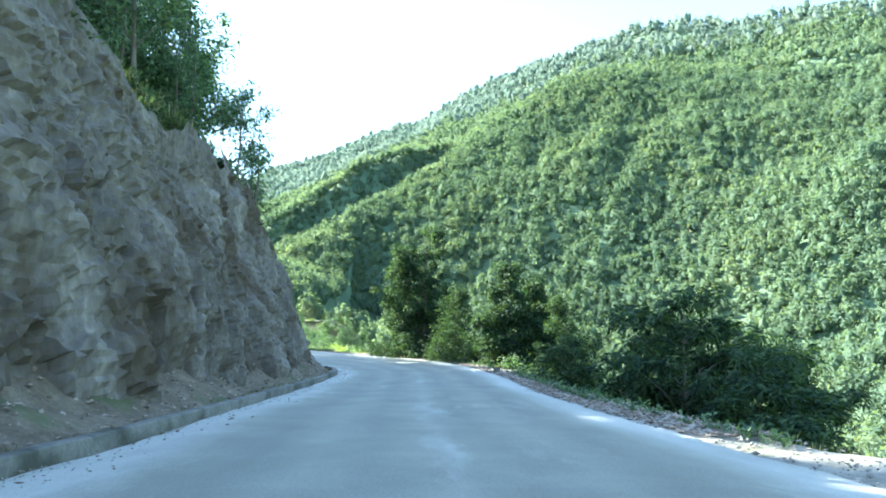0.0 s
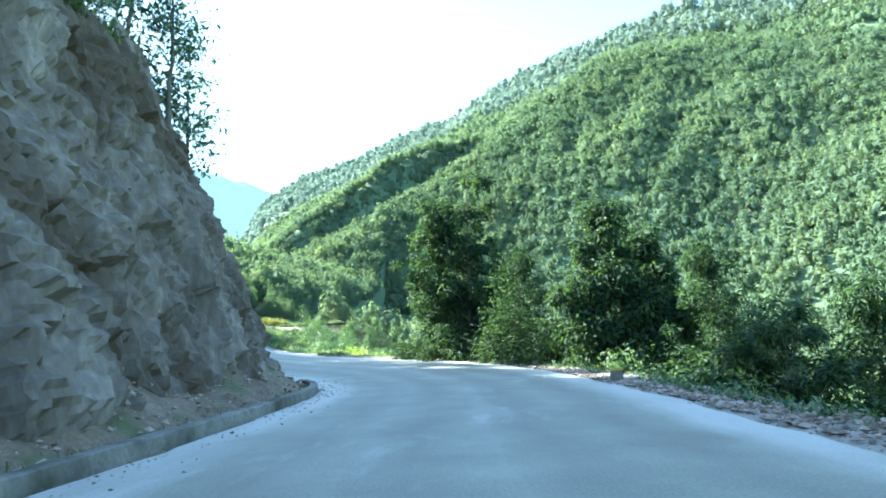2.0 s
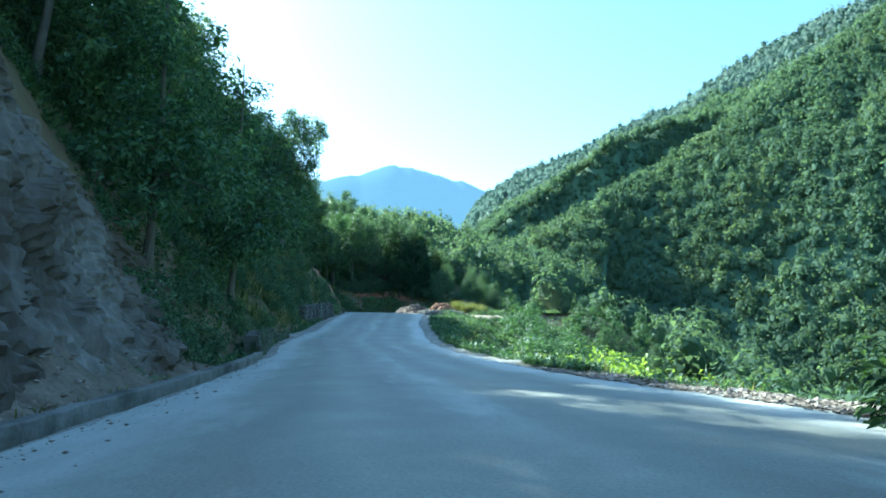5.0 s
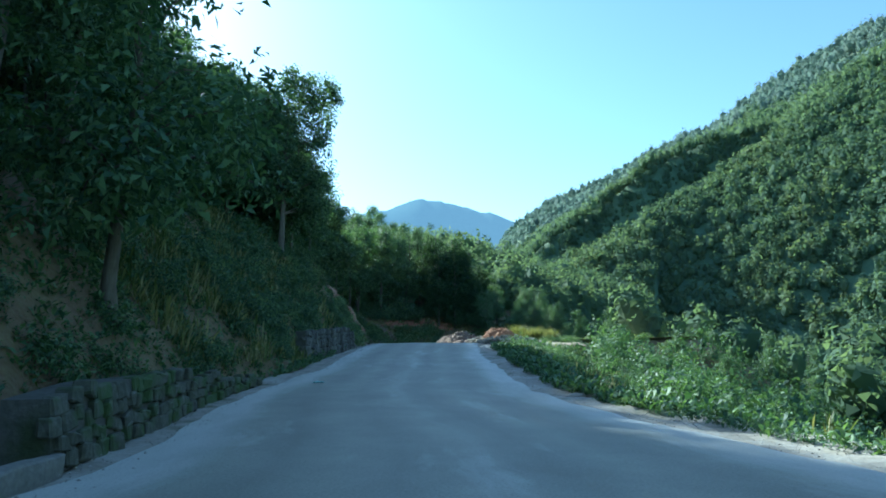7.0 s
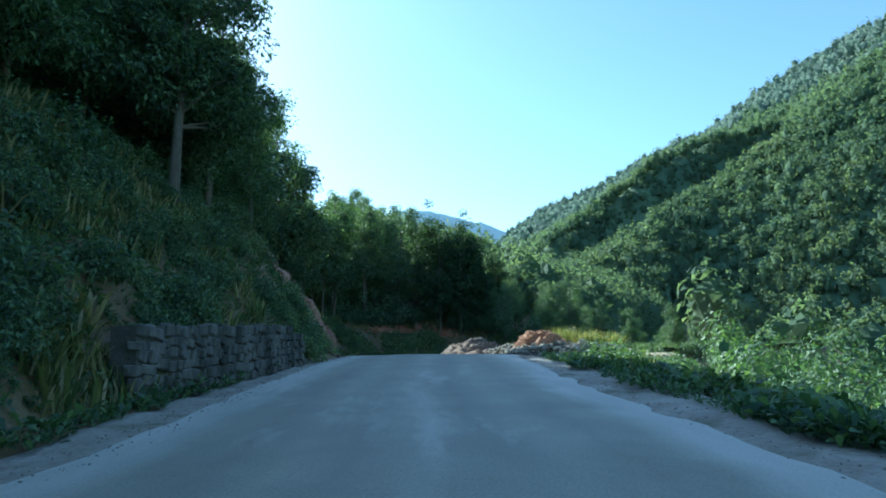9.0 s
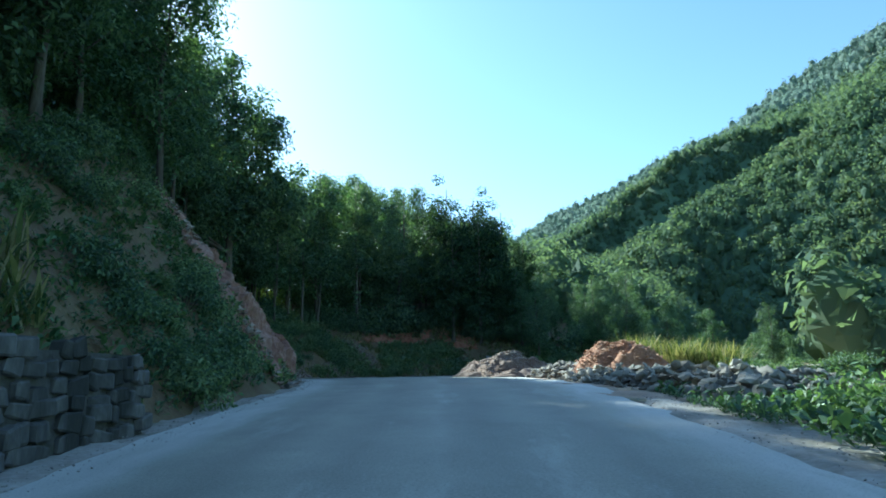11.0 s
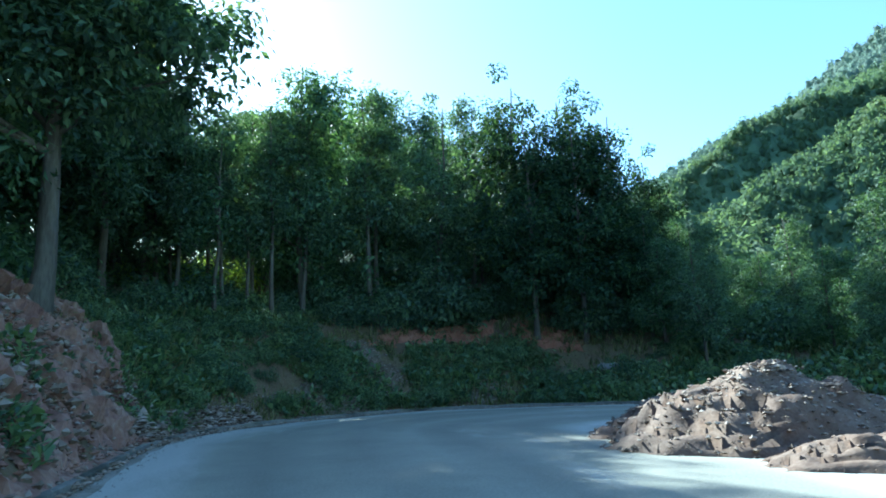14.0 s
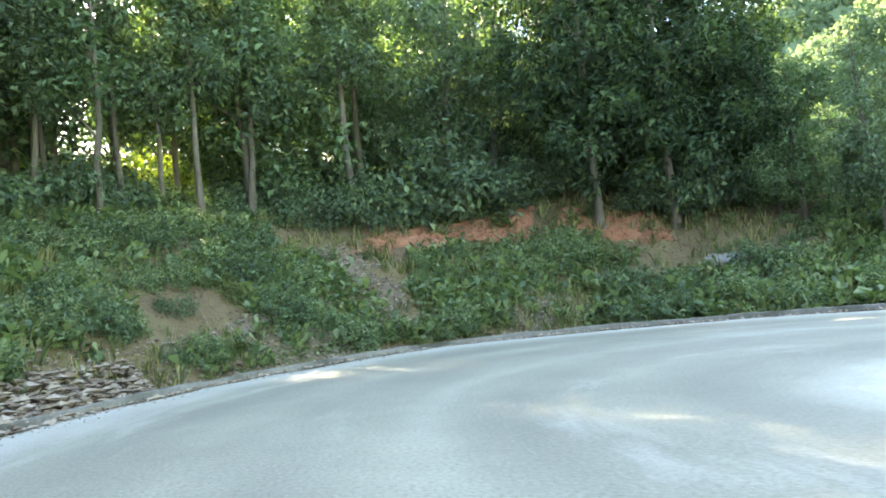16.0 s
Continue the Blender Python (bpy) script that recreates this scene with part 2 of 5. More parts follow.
def put(name, me, parent=None, label="", category="", group="", kind=""):
    ob = new(name, me)
    if parent:
        ob.parent = parent
    return tagged(ob, label, category, group, kind)


def hash3(i, j, k, seed):
    h = (i * 374761393 + j * 668265263 + k * 2147483647 + seed * 1274126177) & 0xFFFFFFFF
    h = ((h ^ (h >> 13)) * 1274126177) & 0xFFFFFFFF
    return ((h ^ (h >> 16)) & 0xFFFF) / 32767.5 - 1.0


def vnoise(p, seed=0):
    p = np.asarray(p, float)
    c = np.floor(p).astype(np.int64)
    f = p - c
    f = f * f * (3 - 2 * f)
    out = 0
    for a in (0, 1):
        for b in (0, 1):
            for d in (0, 1):
                w = (f[:, 0] if a else 1 - f[:, 0]) * (f[:, 1] if b else 1 - f[:, 1]) * (f[:, 2] if d else 1 - f[:, 2])
                out = out + w * hash3(c[:, 0] + a, c[:, 1] + b, c[:, 2] + d, seed)
    return out


def fbm(p, octaves=4, seed=0, gain=0.5):
    p = np.asarray(p, float)
    out, amp = 0, 1.0
    for o in range(octaves):
        out = out + amp * vnoise(p * 2.0 ** o, seed + o)
        amp *= gain
    return out


def smooth01(x, a, b):
    t = np.clip((x - a) / (b - a), 0, 1)
    return t * t * (3 - 2 * t)


def grid_faces(n, m):
    """Quads of an n by m grid of vertices."""
    i = np.arange(n - 1)[:, None] * m + np.arange(m - 1)[None]
    return np.stack([i, i + 1, i + m + 1, i + m], -1).reshape(-1, 4)


# ---- the road's plan: left edge, right edge, height ----
STATIONS = [
    (-3.4, -30, 6.2, -30, 1.7), (-3.6, -14, 5.6, -14, 0.85), (-4.0, 0, 5.0, 0, 0.0), (-4.4, 9, 4.5, 9, -0.60), (-4.8, 20, 3.6, 20, -1.15), (-5.0, 30, 3.15, 31, -1.53),
    (-5.9, 37, 2.0, 40.5, -1.75), (-9.2, 43, -0.8, 49.5, -1.88), (-13.0, 48.6, -5.6, 57, -1.98), (-17.5, 57, -10.7, 63.3, -2.06),
    (-21.8, 64.6, -15.2, 69.5, -2.06), (-26.8, 72.8, -20.0, 76.0, -1.80), (-30.1, 80.8, -23.6, 83.0, -1.28), (-33.7, 88.2, -26.9, 90.0, -0.76),
    (-37.3, 95.5, -30.0, 97.5, -0.28), (-40.6, 102.4, -32.7, 104.5, 0.08), (-44.6, 108.2, -36.0, 110.5, 0.25), (-49.4, 113.8, -39.0, 114.3, 0.30),
    (-50.6, 118.5, -41.5, 116.6, 0.30), (-49.2, 122.6, -41.6, 117.6, 0.32), (-45.5, 124.4, -40.5, 118.3, 0.35), (-40.0, 124.2, -37.5, 118.3, 0.40),
    (-34.0, 123.8, -33.0, 117.8, 0.5), (-28.0, 124.2, -27.0, 118.2, 0.6), (-22.0, 125.5, -20.6, 119.6, 0.7)]



def spline(points, per):
    p = np.array(points, float)
    p = np.vstack([2 * p[0] - p[1], p, 2 * p[-1] - p[-2]])
    out = []
    for i in range(1, len(p) - 2):
        for u in np.arange(per) / per:
            a, b, c, d = p[i - 1:i + 3]
            out.append(0.5 * (2 * b + (c - a) * u + (2 * a - 5 * b + 4 * c - d) * u * u + (3 * b - a - 3 * c + d) * u ** 3))
    return np.array(out + [p[-2]])


PER = 20
S = spline(STATIONS, PER)
EL, ER, EZ = S[:, :2], S[:, 2:4], S[:, 4]
ACROSS = ER - EL
WIDTH = np.linalg.norm(ACROSS, axis=1)
ACROSS = ACROSS / WIDTH[:, None]
KS = np.arange(len(S)) / PER            # station number along the road


def road_coords(x, y, k0=0, k1=99):
    """For points: station number, distance left of the left edge, distance right of the right edge (negative: within), road height."""
    sel = (KS >= k0) & (KS <= k1)
    el, ac, wd, ks, ez = EL[sel], ACROSS[sel], WIDTH[sel], KS[sel], EZ[sel]
    pts = np.stack([np.ravel(x), np.ravel(y)], -1)
    k, dl, dr, z = (np.empty(len(pts)) for _ in range(4))
    for a in range(0, len(pts), 4000):
        p = pts[a:a + 4000]
        v = p[:, None] - el[None]
        t = (v * ac[None]).sum(-1)
        tc = np.clip(t, 0, wd[None])
        d2 = ((v - tc[..., None] * ac[None]) ** 2).sum(-1)
        i = d2.argmin(1)
        r = np.arange(len(p))
        d = np.sqrt(d2[r, i])
        left = t[r, i] < wd[i] / 2
        inside = np.minimum(t[r, i], wd[i] - t[r, i])
        k[a:a + 4000], z[a:a + 4000] = ks[i], ez[i]
        dl[a:a + 4000] = np.where(left, np.where(d > 0.02, d, -inside), -9)
        dr[a:a + 4000] = np.where(left, -9, np.where(d > 0.02, d, -inside))
    return k, dl, dr, z


# bank on the uphill side, by station: berm width, height, run, slope above
BANK = np.array([
    (0, 2.6, 9.0, 2.6, 0.50), (4, 2.6, 9.0, 2.6, 0.52), (5, 2.6, 9.0, 2.6, 0.68), (6, 2.6, 9.6, 3.2, 0.72), (7, 2.2, 10.0, 3.8, 0.72), (8.5, 1.7, 9.6, 4.4, 0.68), (9.4, 1.3, 8.2, 5.0, 0.6), (11, 0.8, 7.0, 6.0, 0.45),
    (11.95, 0.9, 6.2, 6.0, 0.45), (12.45, 1.6, 6.4, 5.6, 0.45), (13.2, 0.95, 6.4, 5.6, 0.45), (13.8, 0.55, 6.6, 5.6, 0.45), (14.3, 0.5, 6.6, 4.8, 0.45), (15.2, 0.4, 6.4, 4.5, 0.42), (16.1, 0.35, 5.4, 4.1, 0.36), (16.65, 0.4, 4.6, 4.4, 0.30), (17.35, 0.5, 3.4, 4.8, 0.30),
    (19.6, 0.5, 3.5, 5.2, 0.26), (20.2, 0.5, 3.2, 5.6, 0.12), (20.8, 0.6, 2.4, 6.0, -0.05), (21.5, 0.6, 1.4, 6.0, -0.25), (22.3, 0.6, 0.5, 3.0, -0.45), (24, 0.6, 0.1, 1.0, -0.60)])
# downhill side: shoulder width, then slope down
DROP = np.array([(0, 1.2, 0.60), (8, 1.2, 0.60), (10, 1.6, 0.50), (13.4, 2.0, 0.42), (14.3, 3.6, 0.42), (15, 7.0, 0.42), (16.5, 9.0, 0.40), (18, 9.0, 0.40), (20, 5.0, 0.5), (21, 2.0, 0.6), (24, 1.5, 0.6)])
CX, CY = -15.0, 60.0
# far relief about (CX, CY): azimuth, then distance and height of a near spur, a second spur and the ridge
RELIEF = np.array([
    (-180, 300, 20, 420, 40, 800, 120), (-120, 300, 40, 420, 60, 800, 140), (-60, 260, 8, 380, 10, 1200, 30), (-36, 260, 4, 380, 6, 1300, 20),
    (-22, 240, 10, 265, 14, 1300, 90), (-19, 240, 16, 265, 27, 1280, 215), (-17.5, 240, 20, 270, 34, 1260, 250), (-15, 240, 26, 276, 42, 1190, 274),
    (-11, 244, 36, 288, 60, 1060, 268), (-6.5, 258, 46, 302, 76, 920, 268), (-2, 276, 60, 318, 90, 840, 270), (3, 292, 80, 334, 101, 745, 277),
    (9, 312, 106, 355, 122, 672, 284), (14, 330, 130, 380, 148, 640, 286), (20, 340, 142, 400, 166, 620, 294), (28, 345, 140, 410, 166, 588, 280),
    (38, 340, 130, 400, 155, 560, 256), (60, 330, 110, 400, 135, 560, 220), (110, 300, 60, 400, 90, 700, 170), (180, 300, 20, 420, 40, 800, 120)])
# the far blue hill on the skyline: azimuth and height at 2000 m
BLUE = np.array([(-60, 300), (-45, 380), (-36, 400), (-32, 430), (-29, 455), (-27, 484), (-26, 490), (-24.5, 482), (-23, 462), (-20, 446), (-18, 410), (-16, 380), (-12, 330), (0, 250)])


def far_z(x, y):
    dx, dy = x - CX, y - CY
    r, az = np.hypot(dx, dy), np.degrees(np.arctan2(dx, dy))
    cols = [np.interp(az, RELIEF[:, 0], RELIEF[:, i]) for i in range(1, 7)]
    ra, za, rb, zb, rr, zr = cols
    z = -22 + 0 * r
    knots = [(0 * r + 118, -22 + 0 * r), (ra, za), ((ra + rb) / 2 + 6, np.minimum(za, zb) * 0.97 - 3), (rb, zb), (rb + 45, zb + 2), (rr, zr), (rr + 350, zr * 0.6), (0 * r + 6000, 0 * r)]
    for (r0, z0), (r1, z1) in zip(knots, knots[1:]):
        u = np.clip((r - r0) / (r1 - r0), 0, 1)
        z = np.where(r >= r0, z0 + (z1 - z0) * u, z)
    p = np.stack([x, y, 0 * x], -1)
    # gullies that run down the near face
    fold = fbm(np.stack([az / 13.0 + 0.5 * np.sin(r / 70), r / 120, 0 * r], -1), 3, 17)
    z = z - 11 * np.abs(fold) * smooth01(r, 130, 210) * (1 - smooth01(r, ra - 60, ra + 5)) * (az > -10)
    rough = smooth01(r, 120, 320)
    z = z + rough * (7 * fbm(p / 90, 3, 3) + 2.2 * fbm(p / 22, 2, 8)) * smooth01(rr + 700, r, r + 300)
    return z


def bank_z(x, y, k0, k1):
    """Height beside one half of the road, with the side and the distance."""
    k, dl, dr, z0 = road_coords(x, y, k0, k1)
    berm, high, run, up = (np.interp(k, BANK[:, 0], BANK[:, i]) for i in range(1, 5))
    n1 = fbm(np.stack([x, y, 0 * x], -1) / 6, 3, 21)
    u = np.clip((dl - berm) / run, 0, 1)
    zl = high * u ** 0.9 + up * np.clip(dl - berm - run, 0, 70) - 0.10 * (1 - smooth01(dl, 0.8, 1.8))
    zl = zl + n1 * 0.35 * smooth01(dl, berm, berm + 2)
    sh, slope = (np.interp(k, DROP[:, 0], DROP[:, i]) for i in (1, 2))
    over = np.clip(dr - sh, 0, 200)
    zr_ = -slope * over - 0.10 * (1 - smooth01(dr, 1.2, 2.4)) + n1 * np.clip(over, 0, 4) * 0.12
    z = z0 + np.where(dl > 0, zl, np.where(dr > 0, zr_, -0.20))
    return np.maximum(z, -23 + n1), dl, dr


def ground_z(x, y):
    x, y = np.ravel(np.asarray(x, float)), np.ravel(np.asarray(y, float))
    za, la, ra = bank_z(x, y, 0, 18)
    zb, lb, rb = bank_z(x, y, 18, 99)
    da, db = np.maximum(la, ra), np.maximum(lb, rb)
    near = np.where(da < db, za, zb)
    both = (ra > 0) & (rb > 0)
    near = np.where(both, np.maximum(za, zb), near)
    left = np.where(da < db, la, lb) > 0
    d = np.maximum(np.minimum(da, db), 0)
    far = far_z(x, y)
    w = np.where(left, smooth01(d, 90, 200), smooth01(d, 45, 110))
    return near * (1 - w) + far * w


# ---- ground ----
AZ = np.radians(np.arange(0, 360, 0.6))
RAD = np.concatenate([[0.01], np.arange(0.8, 96, 0.5), np.geomspace(97, 420, 70), np.geomspace(430, 1400, 60), np.geomspace(1450, 4800, 10)])
GA, GR = np.meshgrid(AZ, RAD)
gx, gy = (CX + GR * np.sin(GA)).ravel(), (CY + GR * np.cos(GA)).ravel()
gz = ground_z(gx, gy)
na, nr = len(AZ), len(RAD)
ii = np.arange(nr - 1)[:, None] * na + np.arange(na)[None]
jj = np.arange(nr - 1)[:, None] * na + (np.arange(na) + 1)[None] % na
gfaces = np.stack([ii, ii + na, jj + na, jj], -1).reshape(-1, 4)
ground_mesh = quick_mesh("ground", np.stack([gx, gy, gz], -1), gfaces, SOIL, True)
ground_mesh.materials.append(HILLSIDE)
fr = GR[:-1].ravel()
ground_mesh.polygons.foreach_set("material_index", (fr > 95).astype(np.int32))
put("ground", ground_mesh, label="earth slopes and forested valley sides around the road", kind="structure")

# far blue hill, a separate ridge on the skyline; its material glows haze blue
baz = np.radians(np.arange(-60, 0.1, 0.4))
bh = np.interp(np.degrees(baz), BLUE[:, 0], BLUE[:, 1]) + 6 * fbm(np.stack([np.degrees(baz) / 1.6, 0 * baz, 0 * baz], -1), 4, 5)
rows = []
for f, h in ((1500, 0.0), (1650, 0.30), (1800, 0.62), (1920, 0.86), (2000, 1.0), (2300, 1.02), (2800, 0.0)):
    wob = 1 + 0.02 * fbm(np.stack([np.degrees(baz) / 3, 0 * baz + f / 200, 0 * baz], -1), 3, 6) * (1 - h) * 0.3
    rows.append(np.stack([CX + f * wob * np.sin(baz), CY + f * wob * np.cos(baz), bh * h], -1))
hill = np.array(rows)
put("backdrop", quick_mesh("distant_haze_hill", hill.reshape(-1, 3), grid_faces(hill.shape[0], hill.shape[1])[:, ::-1], HAZE_HILL, True),
    label="distant hill on the skyline, its haze blue given as a glow", kind="structure")

# ---- road ----
ACROSS_N = 29
u = np.linspace(0, 1, ACROSS_N)
rag = 0.08 * fbm(np.stack([KS * 9, 0 * KS, 0 * KS], -1), 3, 31)
rag2 = 0.10 * fbm(np.stack([KS * 9, 0 * KS + 7, 0 * KS], -1), 3, 33)
inner = smooth01(KS, 16.3, 17.0) * (1 - smooth01(KS, 20.5, 21.2))
rag2 = rag2 * (1 - inner) - 0.45 * inner
rl = EL + ACROSS * (np.where(KS < 10, 0.0, 0.15) + rag)[:, None]
rr_ = ER - ACROSS * (0.25 + rag2)[:, None]
rp = rl[:, None] + (rr_ - rl)[:, None] * u[None, :, None]
rz = EZ[:, None] + 0.05 + 0.05 * np.sin(np.pi * u)[None]
rz = rz + 0.012 * fbm(np.stack([rp[..., 0].ravel() * 0.7, rp[..., 1].ravel() * 0.7, 0 * rp[..., 0].ravel()], -1), 3, 41).reshape(rz.shape)
road_v = np.concatenate([rp, rz[..., None]], -1).reshape(-1, 3)
road_mesh = quick_mesh("road", road_v, grid_faces(len(S), ACROSS_N), ASPHALT, True)
along = np.concatenate([[0], np.cumsum(np.linalg.norm(np.diff((EL + ER) / 2, axis=0), axis=1))])
lane = np.stack([np.tile(u, len(S)), np.repeat(along, ACROSS_N)], -1).astype(np.float32)
loop_vertex = np.empty(len(road_mesh.loops), np.int32)
road_mesh.loops.foreach_get("vertex_index", loop_vertex)
road_mesh.uv_layers.new(name="lane").data.foreach_set("uv", lane[loop_vertex].ravel())
put("road", road_mesh, label="worn grey asphalt mountain road with pale dusty edges", kind="structure")


def strip(name, base, side, widths, mat, label, seed, k0=0, k1=99, lift=0.03):
    """A level ragged strip beyond a road edge."""
    sel = (KS >= k0) & (KS <= k1)
    e, a, z = base[sel], ACROSS[sel] * side, EZ[sel]
    cols = np.linspace(-0.5, widths, 9)
    p = e[:, None] + a[:, None] * cols[None, :, None]
    zz = z[:, None] + lift + 0.07 * np.clip(cols * 2 + 0.1, 0.1, 1)[None] * fbm(np.stack([p[..., 0].ravel(), p[..., 1].ravel(), 0 * p[..., 0].ravel()], -1), 3, seed).reshape(p.shape[:2])
    zz[:, -1] -= 0.25
    zz[:, :2] -= 0.05
    v = np.concatenate([p, zz[..., None]], -1).reshape(-1, 3)
    f = grid_faces(p.shape[0], 9)
    return put(name, quick_mesh(name, v, f if side < 0 else f[:, ::-1], mat, True), label=label, kind="structure")


strip("shoulder_left", EL, -1, 0.9, SHOULDER, "dusty gravel strip along the uphill road edge", 51)
strip("shoulder_right", ER, 1, 1.5, SHOULDER, "stony gravel shoulder along the downhill road edge", 52, 0, 14.9)

strip("shoulder_far", ER, 1, 1.5, SHOULDER, "stony gravel shoulder beyond the bend", 53, 21.0, 24)

# level yard inside the bend
yx, yy = np.meshgrid(np.arange(-44.5, -19, 0.3), np.arange(97, 121.5, 0.3), indexing="ij")
yk, yl, yr, yz = road_coords(yx, yy)
ypts = np.stack([yx.ravel(), yy.ravel(), 0 * yx.ravel()], -1)
yz = yz + 0.045 + 0.02 * fbm(ypts * 0.8, 3, 61) 
yg = ground_z(yx, yy) + 0.05 + 0.08 * fbm(ypts * 0.45, 4, 62)
yin = 0.25 - 0.55 * np.interp(yk, KS, smooth01(KS, 16.3, 17.0) * (1 - smooth01(KS, 20.5, 21.2)))
yz = yz - 0.12 * smooth01(-yr, yin, yin + 0.25)
yz = yz + (yg - yz) * smooth01(yr, 2.4, 4.0)
ysh = np.interp(yk, DROP[:, 0], DROP[:, 1])
yf = grid_faces(*yx.shape)
yok = ((yr > -0.9) & (yr < ysh + 0.6) & (yk > 14.3))[yf].all(1)
put("yard", quick_mesh("yard", np.stack([yx.ravel(), yy.ravel(), yz], -1), yf[yok][:, ::-1], YARD, True), label="trodden stony earth yard inside the bend", kind="structure")

# ---- plants: builders ----
def leaves(rng, centres, each, spread, size, droop=0.3, slim=0.5, flat=0.0, three=False):
    """Diamond leaves, each folded a little, scattered round the centres. Returns verts and quads."""
    c = np.repeat(np.asarray(centres, float), each, axis=0)
    n = len(c)
    d = rng.normal(size=(n, 3))
    d /= np.linalg.norm(d, axis=1)[:, None]
    spread = np.repeat(np.broadcast_to(np.asarray(spread, float), (len(centres),)), each)
    off = d * (rng.random(n) ** 0.45 * spread)[:, None]
    off[:, 2] *= 0.8
    p = c + off
    face = d * 0.75 + rng.normal(size=(n, 3)) * 0.42
    face[:, 2] += 0.45 + flat
    face /= np.linalg.norm(face, axis=1)[:, None] + 1e-9
    way = np.cross(face, rng.normal(size=(n, 3))) + 0.35 * d
    way[:, 2] -= droop
    way /= np.linalg.norm(way, axis=1)[:, None] + 1e-9
    side = np.cross(way, face)
    side /= np.linalg.norm(side, axis=1)[:, None] + 1e-9
    s = size * (0.6 + 0.8 * rng.random(n))[:, None]
    up = np.cross(side, way)
    if three:
        v = np.stack([p - side * s * slim * 0.45, p + way * s * 0.55 + side * s * slim * 0.55 + up * s * 0.08, p + way * s - np.array([0, 0, 0.12]) * s], 1)
        return v.reshape(-1, 3), np.arange(3 * n).reshape(-1, 3)
    v = np.stack([p, p + way * s * 0.5 + side * s * slim * 0.5 + up * s * 0.08, p + way * s - np.array([0, 0, 0.12]) * s, p + way * s * 0.5 - side * s * slim * 0.5 + up * s * 0.08], 1)
    return v.reshape(-1, 3), np.arange(4 * n).reshape(-1, 4)


def tube(points, radii, sides=6):
    """A tapered tube along points."""
    p = np.asarray(points, float)
    out, n = [], len(p)
    for i in range(n):
        d = p[min(i + 1, n - 1)] - p[max(i - 1, 0)]
        d /= np.linalg.norm(d) + 1e-9
        a = np.cross(d, [0.3, 1, 0.1])
        a /= np.linalg.norm(a) + 1e-9
        b = np.cross(d, a)
        t = np.linspace(0, 2 * np.pi, sides, endpoint=False)
        out.append(p[i] + radii[i] * (np.cos(t)[:, None] * a + np.sin(t)[:, None] * b))
    f = []
    for i in range(n - 1):
        for j in range(sides):
            k = (j + 1) % sides
            f.append((i * sides + j, i * sides + k, (i + 1) * sides + k, (i + 1) * sides + j))
    return np.concatenate(out), np.array(f)


def merge(pieces):
    v, f, n = [], [], 0
    for a, b in pieces:
        v.append(a)
        f.append(b + n)
        n += len(a)
    return np.concatenate(v), np.concatenate(f)


def tree(name, seed, lobes, height, trunk_r, leaf_mat, leaf=0.22, clumps=60, each=46, clump_r=0.75, limbs=14, label="", category="tree", stems=1, bare=0.25, slim=0.5, flat=0.0, group=""):
    """A tree: tapered trunk with limbs, and a crown of leaf clumps that fills the lobes (x, y, z, radius, half height)."""
    rng = np.random.default_rng(seed)
    root = tagged(new(name), label, category, group)
    lob = np.array(lobes, float)
    vol = lob[:, 3] ** 2 * lob[:, 4]
    pick = rng.choice(len(lob), clumps, p=vol ** 0.7 / (vol ** 0.7).sum())
    d = rng.normal(size=(clumps, 3))
    d /= np.linalg.norm(d, axis=1)[:, None]
    d *= (rng.random(clumps) ** 0.4)[:, None]
    centres = lob[pick, :3] + d * np.stack([lob[pick, 3], lob[pick, 3], lob[pick, 4]], -1) + rng.normal(size=(clumps, 3)) * 0.18
    pieces = []
    for s in range(stems):
        a = rng.normal(size=2) * (0.25 if stems > 1 else 0.02)
        zs = np.linspace(-0.6, height * 0.93, 9)
        bend = np.cumsum(rng.normal(size=(9, 2)) * 0.05 * height / 9, axis=0) + a * zs[:, None] / height
        pts = np.concatenate([bend + a * (stems > 1), zs[:, None]], 1)
        rad = trunk_r * (1 - 0.85 * np.linspace(0, 1, 9) ** 0.8)
        rad[0] *= 1.5
        pieces.append(tube(pts, rad, 7))
        order = rng.permutation(clumps)[:limbs // stems]
        for c in centres[order]:
            z0 = np.clip(c[2] - np.linalg.norm(c[:2]) * (0.5 + 0.5 * rng.random()), height * bare, height * 0.88)
            b = np.array([np.interp(z0, zs, pts[:, 0]), np.interp(z0, zs, pts[:, 1]), z0])
            r0 = np.interp(z0, zs, rad) * 0.5
            mid = (b + c) / 2 + np.array([0, 0, 0.25]) + rng.normal(size=3) * 0.12
            pieces.append(tube([b, mid, c], [r0, r0 * 0.55, r0 * 0.15 + 0.005], 5))
    v, f = merge(pieces)
    put("trunk", quick_mesh("trunk", v, f, BARK, True), root)
    v, f = leaves(rng, centres, each, clump_r * (0.6 + 0.8 * rng.random(clumps)), leaf, slim=slim, flat=flat, three=each < 88)
    put("crown", quick_mesh("crown", v, f, leaf_mat), root)
    return root


